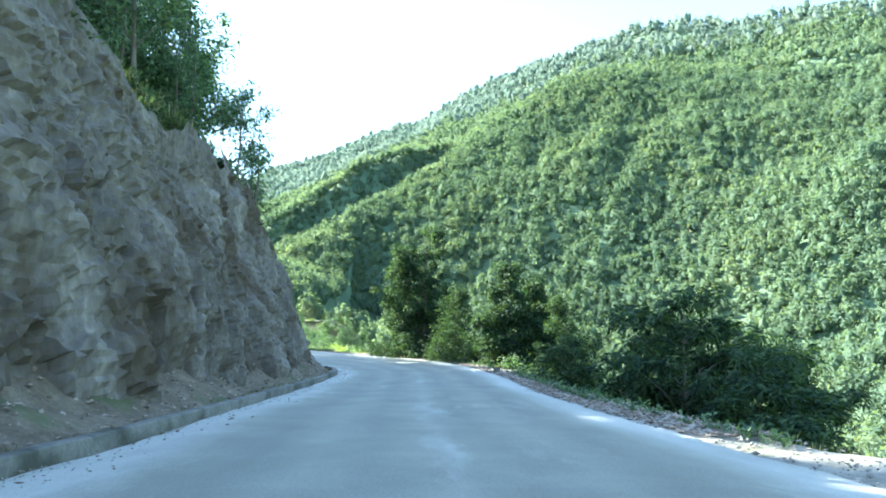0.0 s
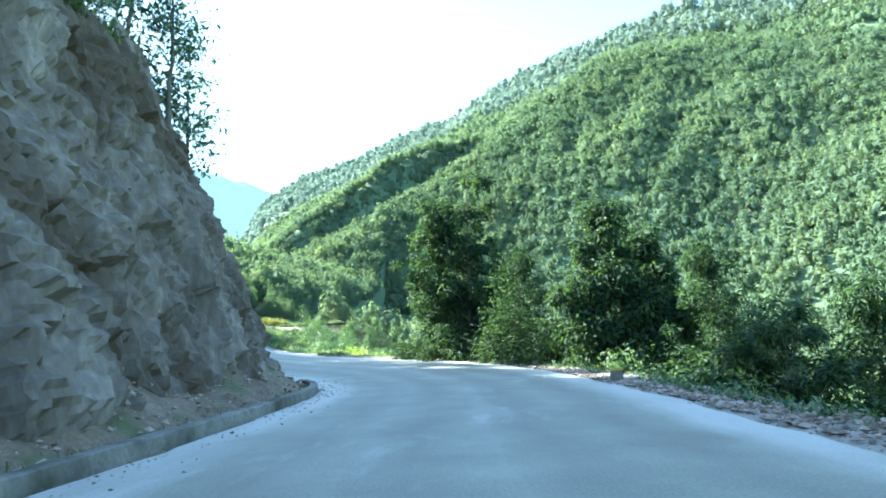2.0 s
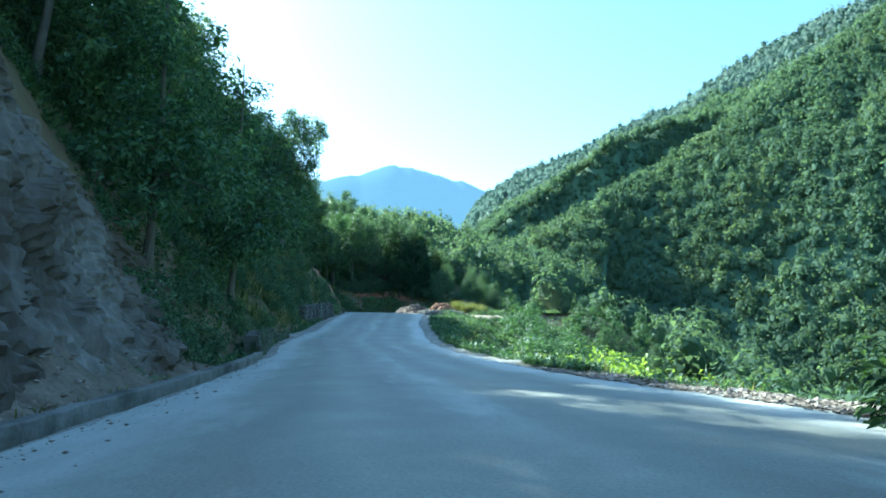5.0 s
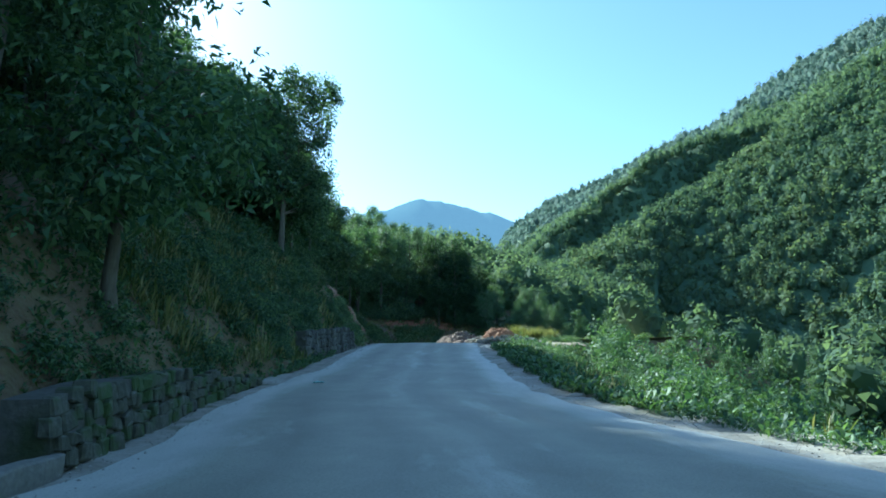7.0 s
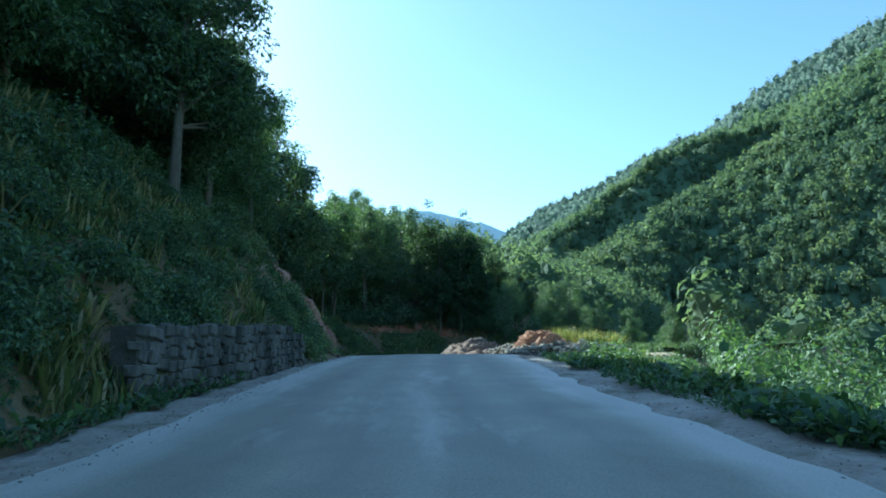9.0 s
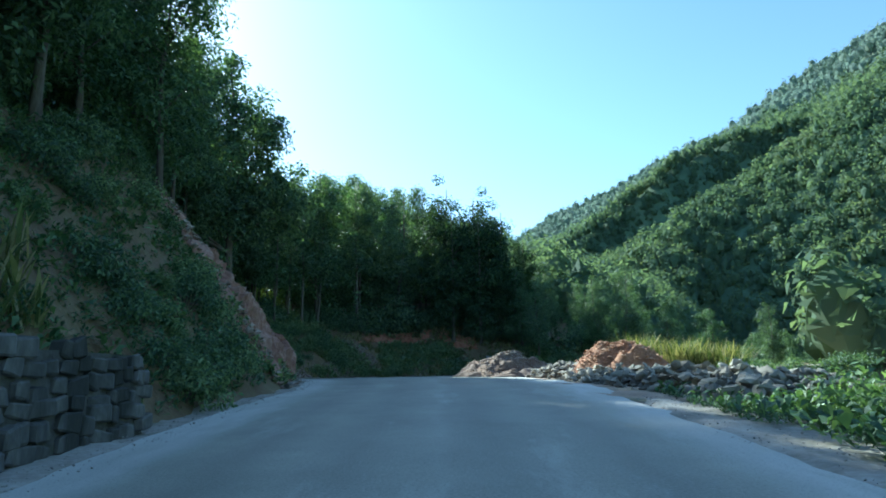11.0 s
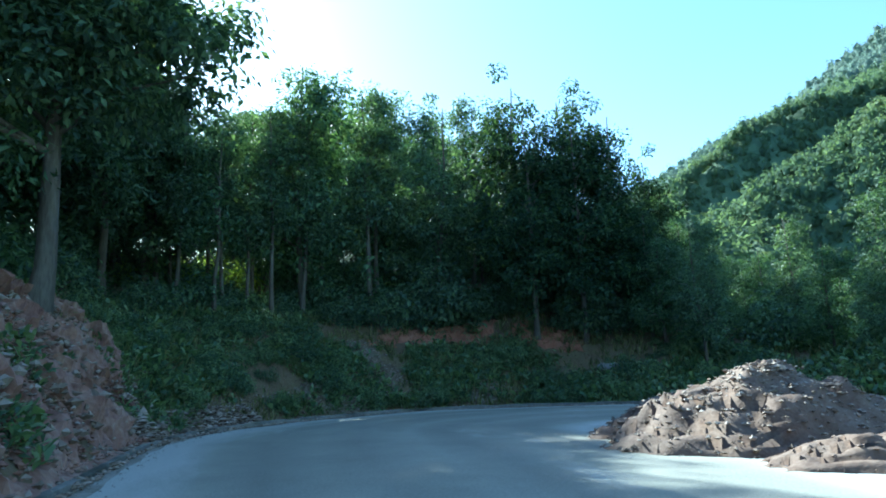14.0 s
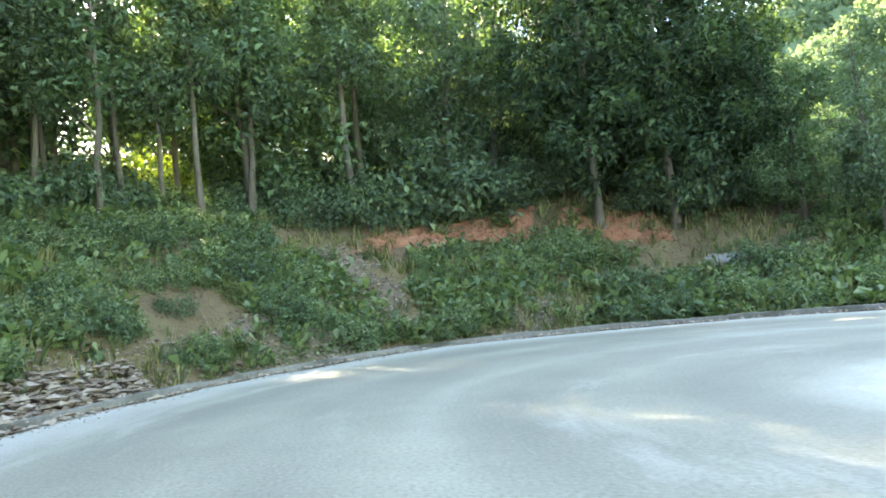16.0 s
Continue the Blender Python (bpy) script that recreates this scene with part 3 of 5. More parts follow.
def bush(name, seed, radius, height, leaf_mat, leaf=0.16, clumps=26, each=40, label="", slim=0.5, flat=0.0, group=""):
    rng = np.random.default_rng(seed)
    root = tagged(new(name), label, "bush", group)
    d = rng.normal(size=(clumps, 3))
    d /= np.linalg.norm(d, axis=1)[:, None]
    d[:, 2] = np.abs(d[:, 2])
    d *= (0.35 + 0.65 * rng.random(clumps) ** 0.5)[:, None]
    c = d * np.array([radius, radius, height]) * 0.9
    pieces = [tube([(0, 0, -0.3), p * 0.5 + rng.normal(size=3) * 0.05, p], [0.03, 0.02, 0.006], 4) for p in c[:14]]
    v, f = merge(pieces)
    put("woody_base", quick_mesh("woody_base", v, f, BARK, True), root)
    v, f = leaves(rng, c, each, radius * 0.36 * (0.6 + 0.8 * rng.random(clumps)), leaf, slim=slim, flat=flat, three=each < 50)
    put("foliage", quick_mesh("foliage", v, f, leaf_mat), root)
    return root


def place(ob, x, y, z=None, turn=0.0, scale=1.0, sink=0.15, tall=None):
    """A copy of a plant standing on the ground."""
    z = float(ground_z(x, y)[0]) - sink if z is None else z
    m = Matrix.Translation((x, y, z)) @ Matrix.Rotation(radians(turn), 4, "Z") @ Matrix.Diagonal((scale, scale, tall or scale, 1))
    return copy_thing(ob, m)


def side_point(k, d, left=True):
    """The place d metres beyond the left or right edge at station k."""
    edge, side = (EL, -ACROSS) if left else (ER, ACROSS)
    return np.array([np.interp(k, KS, edge[:, a]) + d * np.interp(k, KS, side[:, a]) for a in (0, 1)])


def remove(ob):
    for o in (*ob.children_recursive, ob):
        bpy.data.objects.remove(o)


# ---- rock faces on the uphill side ----
def facets(q, size, seed):
    """Broken rock: each cell of a jittered lattice is a tilted plane. Returns offsets of about one."""
    g = q / np.asarray(size)
    c = np.floor(g).astype(np.int64)
    best = np.full(len(g), 1e9)
    out = np.zeros(len(g))
    for i in (-1, 0, 1):
        for j in (-1, 0, 1):
            for k in (-1, 0, 1):
                o = c + np.array([i, j, k])
                h = [hash3(o[:, 0], o[:, 1], o[:, 2], seed + m) for m in range(7)]
                d = g - (o + 0.5 + 0.45 * np.stack(h[:3], -1))
                r = (d * d).sum(1)
                val = 0.6 * h[3] + 1.1 * (d * np.stack(h[4:7], -1)).sum(1)
                out = np.where(r < best, val, out)
                best = np.minimum(best, r)
    return out


def rock_face(name, k0, k1, heights, lean, foot, mat, label, seed, rough=0.55, blocky=0.35):
    """A broken cut face: heights, lean (run per metre of rise) and foot distance by station."""
    ks = np.arange(k0, k1, 0.010)
    P = np.stack([np.interp(ks, KS, EL[:, 0]), np.interp(ks, KS, EL[:, 1])], -1)
    A = np.stack([np.interp(ks, KS, -ACROSS[:, 0]), np.interp(ks, KS, -ACROSS[:, 1])], -1)
    Z = np.interp(ks, KS, EZ)
    hs, ln, ft = (np.interp(ks, *np.array(t).T) for t in (heights, lean, foot))
    rows_n = 92
    t = np.linspace(0, 1, rows_n)
    h = hs[:, None] * t[None]
    h = h * (1 + 0.10 * fbm(np.stack([ks * 3, 0 * ks, 0 * ks], -1), 3, seed + 9)[:, None] * t[None])
    run = ft[:, None] + ln[:, None] * h
    p = np.concatenate([P[:, None] + A[:, None] * run[..., None], (Z[:, None] + h - 0.15)[..., None]], -1)
    q = p.reshape(-1, 3)
    q = q @ np.array([[1, 0, 0.25], [0, 1, -0.35], [-0.25, 0.35, 1]]).T + 0.35 * np.stack([fbm(q / 1.5, 2, seed + m) for m in (3, 4, 5)], -1)
    n = rough * fbm(q / 3.2, 3, seed, 0.5)
    n = n + blocky * (1.0 * facets(q, (1.5, 1.5, 2.1), seed) + 0.5 * facets(q, (0.62, 0.62, 0.8), seed + 20) + 0.42 * facets(q, (0.3, 0.3, 0.26), seed + 40))
    n = n.reshape(p.shape[:2]) * np.clip(0.15 + h * 1.2, 0, 1)
    n = n * (1 - 0.7 * smooth01(t, 0.8, 1.0))[None]
    p[..., :2] -= A[:, None] * n[..., None] * 0.7
    p[..., 2] += 0.15 * n
    f = grid_faces(len(ks), rows_n)
    return put(name, quick_mesh(name, p.reshape(-1, 3), f, mat), label=label, kind="structure")


rock_face("rock_face", 0.4, 9.4, [(0, 9.6), (5, 9.6), (6, 10.0), (7, 10.6), (8, 10.4), (8.9, 8.6), (9.4, 4.0)],
          [(0, 0.30), (4.5, 0.33), (5, 0.37), (6, 0.40), (7, 0.41), (8, 0.45), (9.2, 0.66)], [(0, 1.3), (5, 1.2), (6, 1.1), (7, 0.9), (9.2, 0.7)],
          ROCK, "steep grey-brown fractured rock cutting above the road", 71)
def bank_patch(name, k0, k1, d0, d1, mat, label, seed, rough, blocky, lift=0.18):
    """A bare broken patch of the bank itself, ragged at its rim."""
    ks, ds = np.arange(k0, k1, 0.014), np.arange(d0, d1, 0.10)
    K, D = np.meshgrid(ks, ds, indexing="ij")
    P = np.stack([np.interp(K, KS, EL[:, 0]), np.interp(K, KS, EL[:, 1])], -1).reshape(-1, 2)
    A = np.stack([np.interp(K, KS, -ACROSS[:, 0]), np.interp(K, KS, -ACROSS[:, 1])], -1).reshape(-1, 2)
    xy = P + A * D.reshape(-1, 1)
    z = ground_z(xy[:, 0], xy[:, 1])
    q = np.concatenate([xy, z[:, None]], 1)
    n = rough * fbm(q / 2.2, 4, seed) + blocky * (facets(q, (1.2, 1.2, 1.2), seed) + 0.6 * facets(q, (0.5, 0.5, 0.5), seed + 20) + 0.3 * facets(q, (0.22, 0.22, 0.22), seed + 40))
    rim = np.minimum(np.minimum(K - k0, k1 - K) * 3.0, np.minimum((D - d0) * 2.0, d1 - D)).ravel() + 0.5 * fbm(q / 1.3, 3, seed + 7)
    n = n * smooth01(rim, 0, 0.8)
    q[:, :2] -= A * (0.6 * n)[:, None]
    q[:, 2] += 0.4 * n + lift - 0.8 * smooth01(-rim, -0.35, 0.5)
    return put(name, quick_mesh(name, q, grid_faces(len(ks), len(ds)), mat), label=label, kind="structure")


bank_patch("scree_face", 15.0, 17.15, 0.3, 4.7, SCREE, "reddish earth cutting with loose broken stone", 83, 0.42, 0.34)


# ---- loose stones ----
def scatter_stones(name, pts, sizes, mat, label, seed, flat=0.6):
    """Many small stones as one body."""
    rng = np.random.default_rng(seed)
    base = np.array([(1, 0, 0), (-1, 0, 0), (0, 1, 0), (0, -1, 0), (0, 0, 1), (0, 0, -1)], float)
    tri = np.array([(0, 2, 4), (2, 1, 4), (1, 3, 4), (3, 0, 4), (2, 0, 5), (1, 2, 5), (3, 1, 5), (0, 3, 5)])
    n = len(pts)
    v = base[None] * (0.55 + 0.6 * rng.random((n, 6, 1)))
    v = v + rng.normal(size=v.shape) * 0.18
    a = rng.random(n) * 6.28
    c, s = np.cos(a)[:, None], np.sin(a)[:, None]
    v = np.stack([v[..., 0] * c - v[..., 1] * s, v[..., 0] * s + v[..., 1] * c, v[..., 2] * flat], -1)
    v = v * (np.asarray(sizes) * 0.5)[:, None, None] + np.asarray(pts)[:, None]
    f = (tri[None] + 6 * np.arange(n)[:, None, None]).reshape(-1, 3)
    return put(name, quick_mesh(name, v.reshape(-1, 3), f, mat), label=label, category="stones", kind="stuff")


def talus(name, k0, k1, d0, d1, high, mat, label, seed, stones, stone_mat):
    """A slope of fallen earth and stones at the foot of a face."""
    ks, ds = np.arange(k0, k1, 0.02), np.linspace(0, 1, 16)
    P = np.stack([np.interp(ks, KS, EL[:, 0]), np.interp(ks, KS, EL[:, 1])], -1)
    A = np.stack([np.interp(ks, KS, -ACROSS[:, 0]), np.interp(ks, KS, -ACROSS[:, 1])], -1)
    Z = np.interp(ks, KS, EZ)
    top = high * (1 + 0.45 * fbm(np.stack([ks * 2.2, 0 * ks, 0 * ks], -1), 3, seed)) * np.clip((ks - k0) * 4, 0, 1) * np.clip((k1 - ks) * 3, 0, 1)
    p = P[:, None] + A[:, None] * (d0 + (d1 - d0) * ds)[None, :, None]
    z = Z[:, None] + 0.10 + top[:, None] * ds[None] ** 1.4
    q = np.concatenate([p, z[..., None]], -1).reshape(-1, 3)
    q[:, 2] += (0.10 * fbm(q * 1.4, 4, seed + 1)).reshape(-1) * np.tile(np.clip(ds * 5, 0.15, 1), len(ks))
    body = put(name, quick_mesh(name, q, grid_faces(len(ks), 16), mat, True), label=label, kind="structure")
    r = np.random.default_rng(seed)
    pick = q[r.integers(0, len(q), stones)] + r.normal(size=(stones, 3)) * np.array([0.09, 0.09, 0.015])
    st = scatter_stones("gravel", pick, 0.03 + 0.15 * r.random(stones) ** 2.6, stone_mat, "", seed + 6)
    st.parent = body
    for key in ("label", "category"):
        if key in st:
            del st[key]
    return body


def wall_band(name, ks, offset, width, height, mat, label, seed, kind="structure", amp=0.03):
    """A long low body of rough concrete: a section swept beside the left road edge."""
    P = np.stack([np.interp(ks, KS, EL[:, 0]), np.interp(ks, KS, EL[:, 1])], -1)
    A = np.stack([np.interp(ks, KS, -ACROSS[:, 0]), np.interp(ks, KS, -ACROSS[:, 1])], -1)
    Z = np.interp(ks, KS, EZ)
    sec = [(0, -0.2), (0, 0.55), (0.03, 0.93), (0.12, 1.0), (0.5, 1.02), (0.88, 1.0), (0.97, 0.93), (1, 0.55), (1, -0.2)]
    rows_ = []
    for a, b in sec:
        rows_.append(np.concatenate([P + A * (offset + a * width), (Z + 0.03 + b * height)[:, None]], 1))
    p = np.array(rows_)
    q = p.reshape(-1, 3)
    n = amp * fbm(q * 1.7, 4, seed)
    q = q + np.stack([n, fbm(q * 1.9 + 5, 3, seed + 2) * amp, n * 0.8], -1)
    m, f = len(ks), grid_faces(len(sec), len(ks))[:, ::-1]
    caps = [(i * m + e, (i + 1) * m + e, (7 - i) * m + e, (8 - i) * m + e) for e in (0, m - 1) for i in range(4)]
    return put(name, quick_mesh(name, q, np.concatenate([f, np.array(caps)]), mat), label=label, kind=kind)


wall_band("kerb", np.arange(0.3, 6.28, 0.02), 0.05, 0.24, 0.23, CONCRETE, "worn concrete kerb along the foot of the cutting", 91)
wall_band("kerb_bend", np.arange(15.0, 20.9, 0.02), 0.10, 0.14, 0.11, CONCRETE, "low dusty edging along the outside of the bend", 93)
wall_band("kerb_far", np.arange(6.55, 10.05, 0.02), 0.10, 0.24, 0.22, CONCRETE, "worn concrete kerb along the foot of the cutting", 92)


def stone_mesh(seed, mat, flat=0.7, detail=1):
    """An irregular broken stone about one metre across."""
    rng = np.random.default_rng(seed)
    bm = bmesh.new()
    bmesh.ops.create_icosphere(bm, subdivisions=detail, radius=0.5)
    cuts = rng.normal(size=(7, 3))
    cuts /= np.linalg.norm(cuts, axis=1)[:, None]
    lim = 0.28 + 0.18 * rng.random(7)
    for v in bm.verts:
        c = np.array(v.co)
        for d, m in zip(cuts, lim):
            over = c @ d - m
            if over > 0:
                c = c - d * over
        c = c * (1 + 0.06 * rng.normal())
        v.co = (c[0] * 1.15, c[1] * 0.95, c[2] * flat)
    me = bpy.data.meshes.new("stone")
    bm.to_mesh(me)
    bm.free()
    me.materials.append(mat)
    return me


def block_mesh(seed, mat):
    """A roughly squared wall stone about one metre across."""
    rng = np.random.default_rng(seed)
    bm = bmesh.new()
    bmesh.ops.create_cube(bm, size=1.0)
    for v in bm.verts:
        v.co = Vector([c + 0.09 * rng.normal() for c in v.co])
    bmesh.ops.bevel(bm, geom=bm.edges[:], offset=0.11, segments=1, affect="EDGES")
    me = bpy.data.meshes.new("stone")
    bm.to_mesh(me)
    bm.free()
    me.materials.append(mat)
    return me


def stone_wall(name, ka, kb, offset, height, lean, label, seed, mat):
    """A wall of coursed rubble: each stone a part, set in a recessed mortar core."""
    rng = np.random.default_rng(seed)
    wall = tagged(new(name), label, "wall")
    ks = np.arange(ka, kb, 0.02)
    P = np.stack([np.interp(ks, KS, EL[:, 0]), np.interp(ks, KS, EL[:, 1])], -1)
    A = np.stack([np.interp(ks, KS, -ACROSS[:, 0]), np.interp(ks, KS, -ACROSS[:, 1])], -1)
    Z = np.interp(ks, KS, EZ)
    rise = np.interp(ks, *np.array(height).T)
    out = np.interp(ks, *np.array(offset).T)
    core = []
    for a, b in ((0.10, -0.15), (0.10 + lean, 0.98), (0.55 + lean, 0.98), (0.6, -0.15)):
        core.append(np.concatenate([P + A * (out + a)[:, None], (Z + b * rise)[:, None]], 1))
    n = len(ks)
    ends = np.array([(0, n, 2 * n, 3 * n), (4 * n - 1, 3 * n - 1, 2 * n - 1, n - 1)])
    put("mortar_core", quick_mesh("mortar_core", np.array(core).reshape(-1, 3), np.concatenate([grid_faces(4, n)[:, ::-1], ends]), MORTAR), wall)
    shapes = [block_mesh(seed * 10 + i, mat) for i in range(6)]
    length = np.concatenate([[0], np.cumsum(np.linalg.norm(np.diff(P, axis=0), axis=1))])
    z, count = 0.0, 0
    while z < max(rise) and count < 298:
        hgt = 0.17 + 0.09 * rng.random()
        s = -0.2 * rng.random()
        while s < length[-1] and count < 290:
            wid = 0.20 + 0.26 * rng.random() ** 1.5
            i = int(np.searchsorted(length, max(s + wid / 2, 0)))
            if i < len(ks) and z + hgt * 0.5 < rise[i] * (0.96 + 0.08 * rng.random()):
                o = new("stone", shapes[rng.integers(6)])
                o.parent = wall
                f = z / max(rise)
                x, y = P[i] + A[i] * (out[i] + 0.14 + lean * f + 0.015 * rng.normal())
                o.matrix_basis = Matrix.Translation((x, y, Z[i] + z + hgt / 2 + 0.025 * rng.normal())) @ Matrix.Rotation(math.atan2(A[i][0], -A[i][1]) + 0.15 * rng.normal(), 4, "Z") @ \
                    Matrix.Rotation(0.12 * rng.normal(), 4, "Y") @ Matrix.Diagonal((wid * 0.9, 0.2, hgt * (0.84 + 0.12 * rng.random()), 1))
                count += 1
            s += wid
        z += hgt
    return wall


stone_wall("low_stone_wall", 10.05, 11.35, [(10.05, 0.12), (11.35, 0.25)], [(10.05, 0.8), (10.2, 0.9), (10.5, 0.85), (11.1, 0.45), (11.35, 0.25)], 0.08, "low dark rubble masonry wall under a weedy bank", 5, MOSSY)
stone_wall("retaining_wall", 12.5, 13.85, [(12.5, 1.15), (13.2, 0.5), (13.85, 0.12)], [(12.5, 1.35), (13.1, 1.3), (13.6, 1.2), (13.9, 1.05)], 0.12, "grey stained rubble masonry retaining wall with a rough top", 6, WALLSTONE)


def edge_points(rng, n, k0, k1, d0, d1, left, lift=0.02, power=1.0):
    ks = k0 + (k1 - k0) * rng.random(n)
    d = d0 + (d1 - d0) * rng.random(n) ** power
    edge, side = (EL, -ACROSS) if left else (ER, ACROSS)
    p = np.stack([np.interp(ks, KS, edge[:, a]) + d * np.interp(ks, KS, side[:, a]) for a in (0, 1)], -1)
    z = np.maximum(ground_z(p[:, 0], p[:, 1]), np.where(d < 1.3, np.interp(ks, KS, EZ) + 0.03, -99)) + lift
    return np.concatenate([p, z[:, None]], 1)


talus("talus", 0.5, 6.6, 0.34, 2.3, 1.0, TALUS, "brown earth and broken stone fallen behind the kerb", 21, 5200, RUBBLE)
talus("scree_foot", 15.0, 17.6, 0.15, 2.3, 1.35, SCREE, "reddish loose earth and stones below the cutting", 25, 3600, RUBBLE)
talus("talus_far", 6.6, 9.5, 0.4, 2.6, 1.1, TALUS, "brown earth and broken stone fallen behind the kerb", 23, 2600, RUBBLE)
rng = np.random.default_rng(11)
p = edge_points(rng, 3000, 0.6, 6.6, 0.2, 1.6, True)
scatter_stones("cutting_debris", p, 0.03 + 0.11 * rng.random(len(p)) ** 2.5, RUBBLE, "flat broken stones fallen at the foot of the cutting", 12)
p = edge_points(rng, 3500, 6.4, 9.4, 0.3, 1.6, True)
scatter_stones("cutting_debris", p, 0.04 + 0.15 * rng.random(len(p)) ** 2.5, RUBBLE, "broken stones and earth below the cutting", 13)
p = edge_points(rng, 9000, 0.4, 14.6, -0.3, 1.3, False)
gk, _, _, _ = road_coords(p[:, 0], p[:, 1])
scatter_stones("shoulder_gravel", p, (0.02 + 0.09 * rng.random(len(p)) ** 2.5) * np.where(gk > 9.4, 0.45, 1.0), GRAVEL, "loose pale gravel along the road shoulder", 14)
p = edge_points(rng, 7000, 0.4, 20, -0.6, 0.2, True, 0.03, 0.5)
scatter_stones("edge_gravel", p, 0.012 + 0.035 * rng.random(len(p)) ** 2, GRAVEL, "loose pale grit along the road edge", 15)
p = edge_points(rng, 520, 2.0, 9.6, -1.1, -0.05, True, 0.09, 0.6)
scatter_stones("road_litter", p, 0.02 + 0.08 * rng.random(len(p)) ** 2, TALUS, "dark bits of stone and bark on the dusty road edge", 22, 0.35)
p = edge_points(rng, 8500, 3.2, 9.4, -0.1, 1.6, False, 0.04)
scatter_stones("shoulder_rubble", p, 0.05 + 0.2 * rng.random(len(p)) ** 2, RUBBLE, "flat brown rubble heaped along the road edge", 16, 0.4)
p = edge_points(rng, 2600, 15.0, 16.9, 0.25, 1.8, True)
scatter_stones("scree_debris", p, 0.04 + 0.2 * rng.random(len(p)) ** 2.5, SCREE, "reddish stones fallen below the earth cutting", 17)
p = edge_points(rng, 2000, 15.0, 17.1, 0.5, 4.6, True, 0.30)
scatter_stones("scree_rubble", edge_points(rng, 5200, 15.0, 17.15, 0.3, 4.6, True, 0.16), 0.04 + 0.12 * rng.random(5200) ** 2, SCREE, "small reddish stones covering the cutting", 26, 0.6)
scatter_stones("scree_stone", p, 0.05 + 0.26 * rng.random(len(p)) ** 2.4, RUBBLE, "broken pale stones lodged in the reddish cutting", 24, 0.7)
p = edge_points(rng, 15000, 15.2, 21.5, 0.4, 6.5, True, 0.04, 1.3)
scatter_stones("bank_litter", p, 0.02 + 0.07 * rng.random(len(p)) ** 2, TALUS, "dry leaf litter and small stones among the weeds", 19, 0.4)
p = edge_points(rng, 2600, 16.85, 17.85, 0.12, 1.15, True, 0.02)
sk, sd, _, _ = road_coords(p[:, 0], p[:, 1])
p[:, 2] += 0.34 * rng.random(len(p)) * np.clip(np.sin(np.clip((sd - 0.1) / 1.1, 0, 1) * np.pi), 0, 1)
scatter_stones("stone_spill", p, 0.05 + 0.2 * rng.random(len(p)) ** 1.8, RUBBLE, "spill of pale flat stones at the road edge", 20, 0.42)
p = edge_points(rng, 11000, 15.2, 21.5, 0.04, 1.5, True, 0.03, 1.5)
scatter_stones("bank_debris", p, 0.025 + 0.12 * rng.random(len(p)) ** 2.4, RUBBLE, "broken stones along the foot of the weedy bank", 18)


def mound(name, x, y, rx, ry, h, turn, mat, label, seed, stones, stone_mat, big=0.16):
    """A tipped heap of earth with stones on it."""
    rng = np.random.default_rng(seed)
    n = 60
    a = np.linspace(0, 2 * np.pi, n, endpoint=False)
    rows_, rr = [], np.linspace(0, 1, 26)
    c, s = math.cos(radians(turn)), math.sin(radians(turn))
    grid = []
    for r in rr:
        wob = 1 + 0.16 * fbm(np.stack([np.cos(a) * 1.3 + seed, np.sin(a) * 1.3, 0 * a], -1), 3, seed)
        lx, ly = r * rx * np.cos(a) * wob, r * ry * np.sin(a) * wob
        gx_, gy_ = x + lx * c - ly * s, y + lx * s + ly * c
        prof = (1 - r) ** 0.9 * (1 - 0.25 * (1 - r)) + 0.0
        zz = h * prof * 1.3 * (1 + 0.10 * fbm(np.stack([gx_, gy_, 0 * gx_], -1) * 0.9, 3, seed + 4)) + 0.12 * h * fbm(np.stack([gx_, gy_, 0 * gx_], -1) * 2.6, 3, seed + 5) * min(1, 3 * (1 - r))
        base_ = ground_z(gx_, gy_)
        grid.append(np.stack([gx_, gy_, base_ + np.maximum(zz, 0) - 0.12 * (r > 0.98)], -1))
    g = np.array(grid)
    ii = np.arange(25)[:, None] * n + np.arange(n)[None]
    jj = np.arange(25)[:, None] * n + (np.arange(n) + 1)[None] % n
    f = np.stack([ii, ii + n, jj + n, jj], -1).reshape(-1, 4)
    heap = put(name, quick_mesh(name, g.reshape(-1, 3), f, mat, True), label=label, category="mound")
    pts = g[2:].reshape(-1, 3)
    pick = pts[rng.integers(0, len(pts), stones)] + rng.normal(size=(stones, 3)) * np.array([0.045, 0.045, 0.0]) - np.array([0, 0, 0.02])
    st = scatter_stones("gravel", pick, 0.02 + big * rng.random(stones) ** 3.5, stone_mat, "", seed + 6)
    st.parent = heap
    for key in ("label", "category"):
        if key in st:
            del st[key]
    return heap


mound("earth_mound", -32.9, 109.0, 2.0, 1.6, 1.5, 15, ORANGE, "tipped heap of bright orange earth on the roadside yard", 31, 6000, ORANGE, 0.17)
mound("rubble_mound", -38.65, 115.2, 2.6, 1.7, 1.25, 50, HEAP, "heap of brown earth and rubble inside the bend", 32, 9000, RUBBLE, 0.10)
mound("dirt_mound", -40.2, 116.75, 2.1, 1.5, 0.75, 60, HEAP, "low heap of earth and stones at the inner road edge", 34, 4200, RUBBLE, 0.10)
mound("small_earth_mound", -36.9, 113.6, 2.1, 1.4, 0.5, 40, HEAP, "low heap of brown earth beside the road", 33, 1600, HEAP, 0.09)


def pile_height(spots, x, y):
    return np.max([h * np.clip(1 - ((x - a) ** 2 + (y - b) ** 2) / (r * 1.15) ** 2, 0, 1) for a, b, r, h in spots], axis=0)


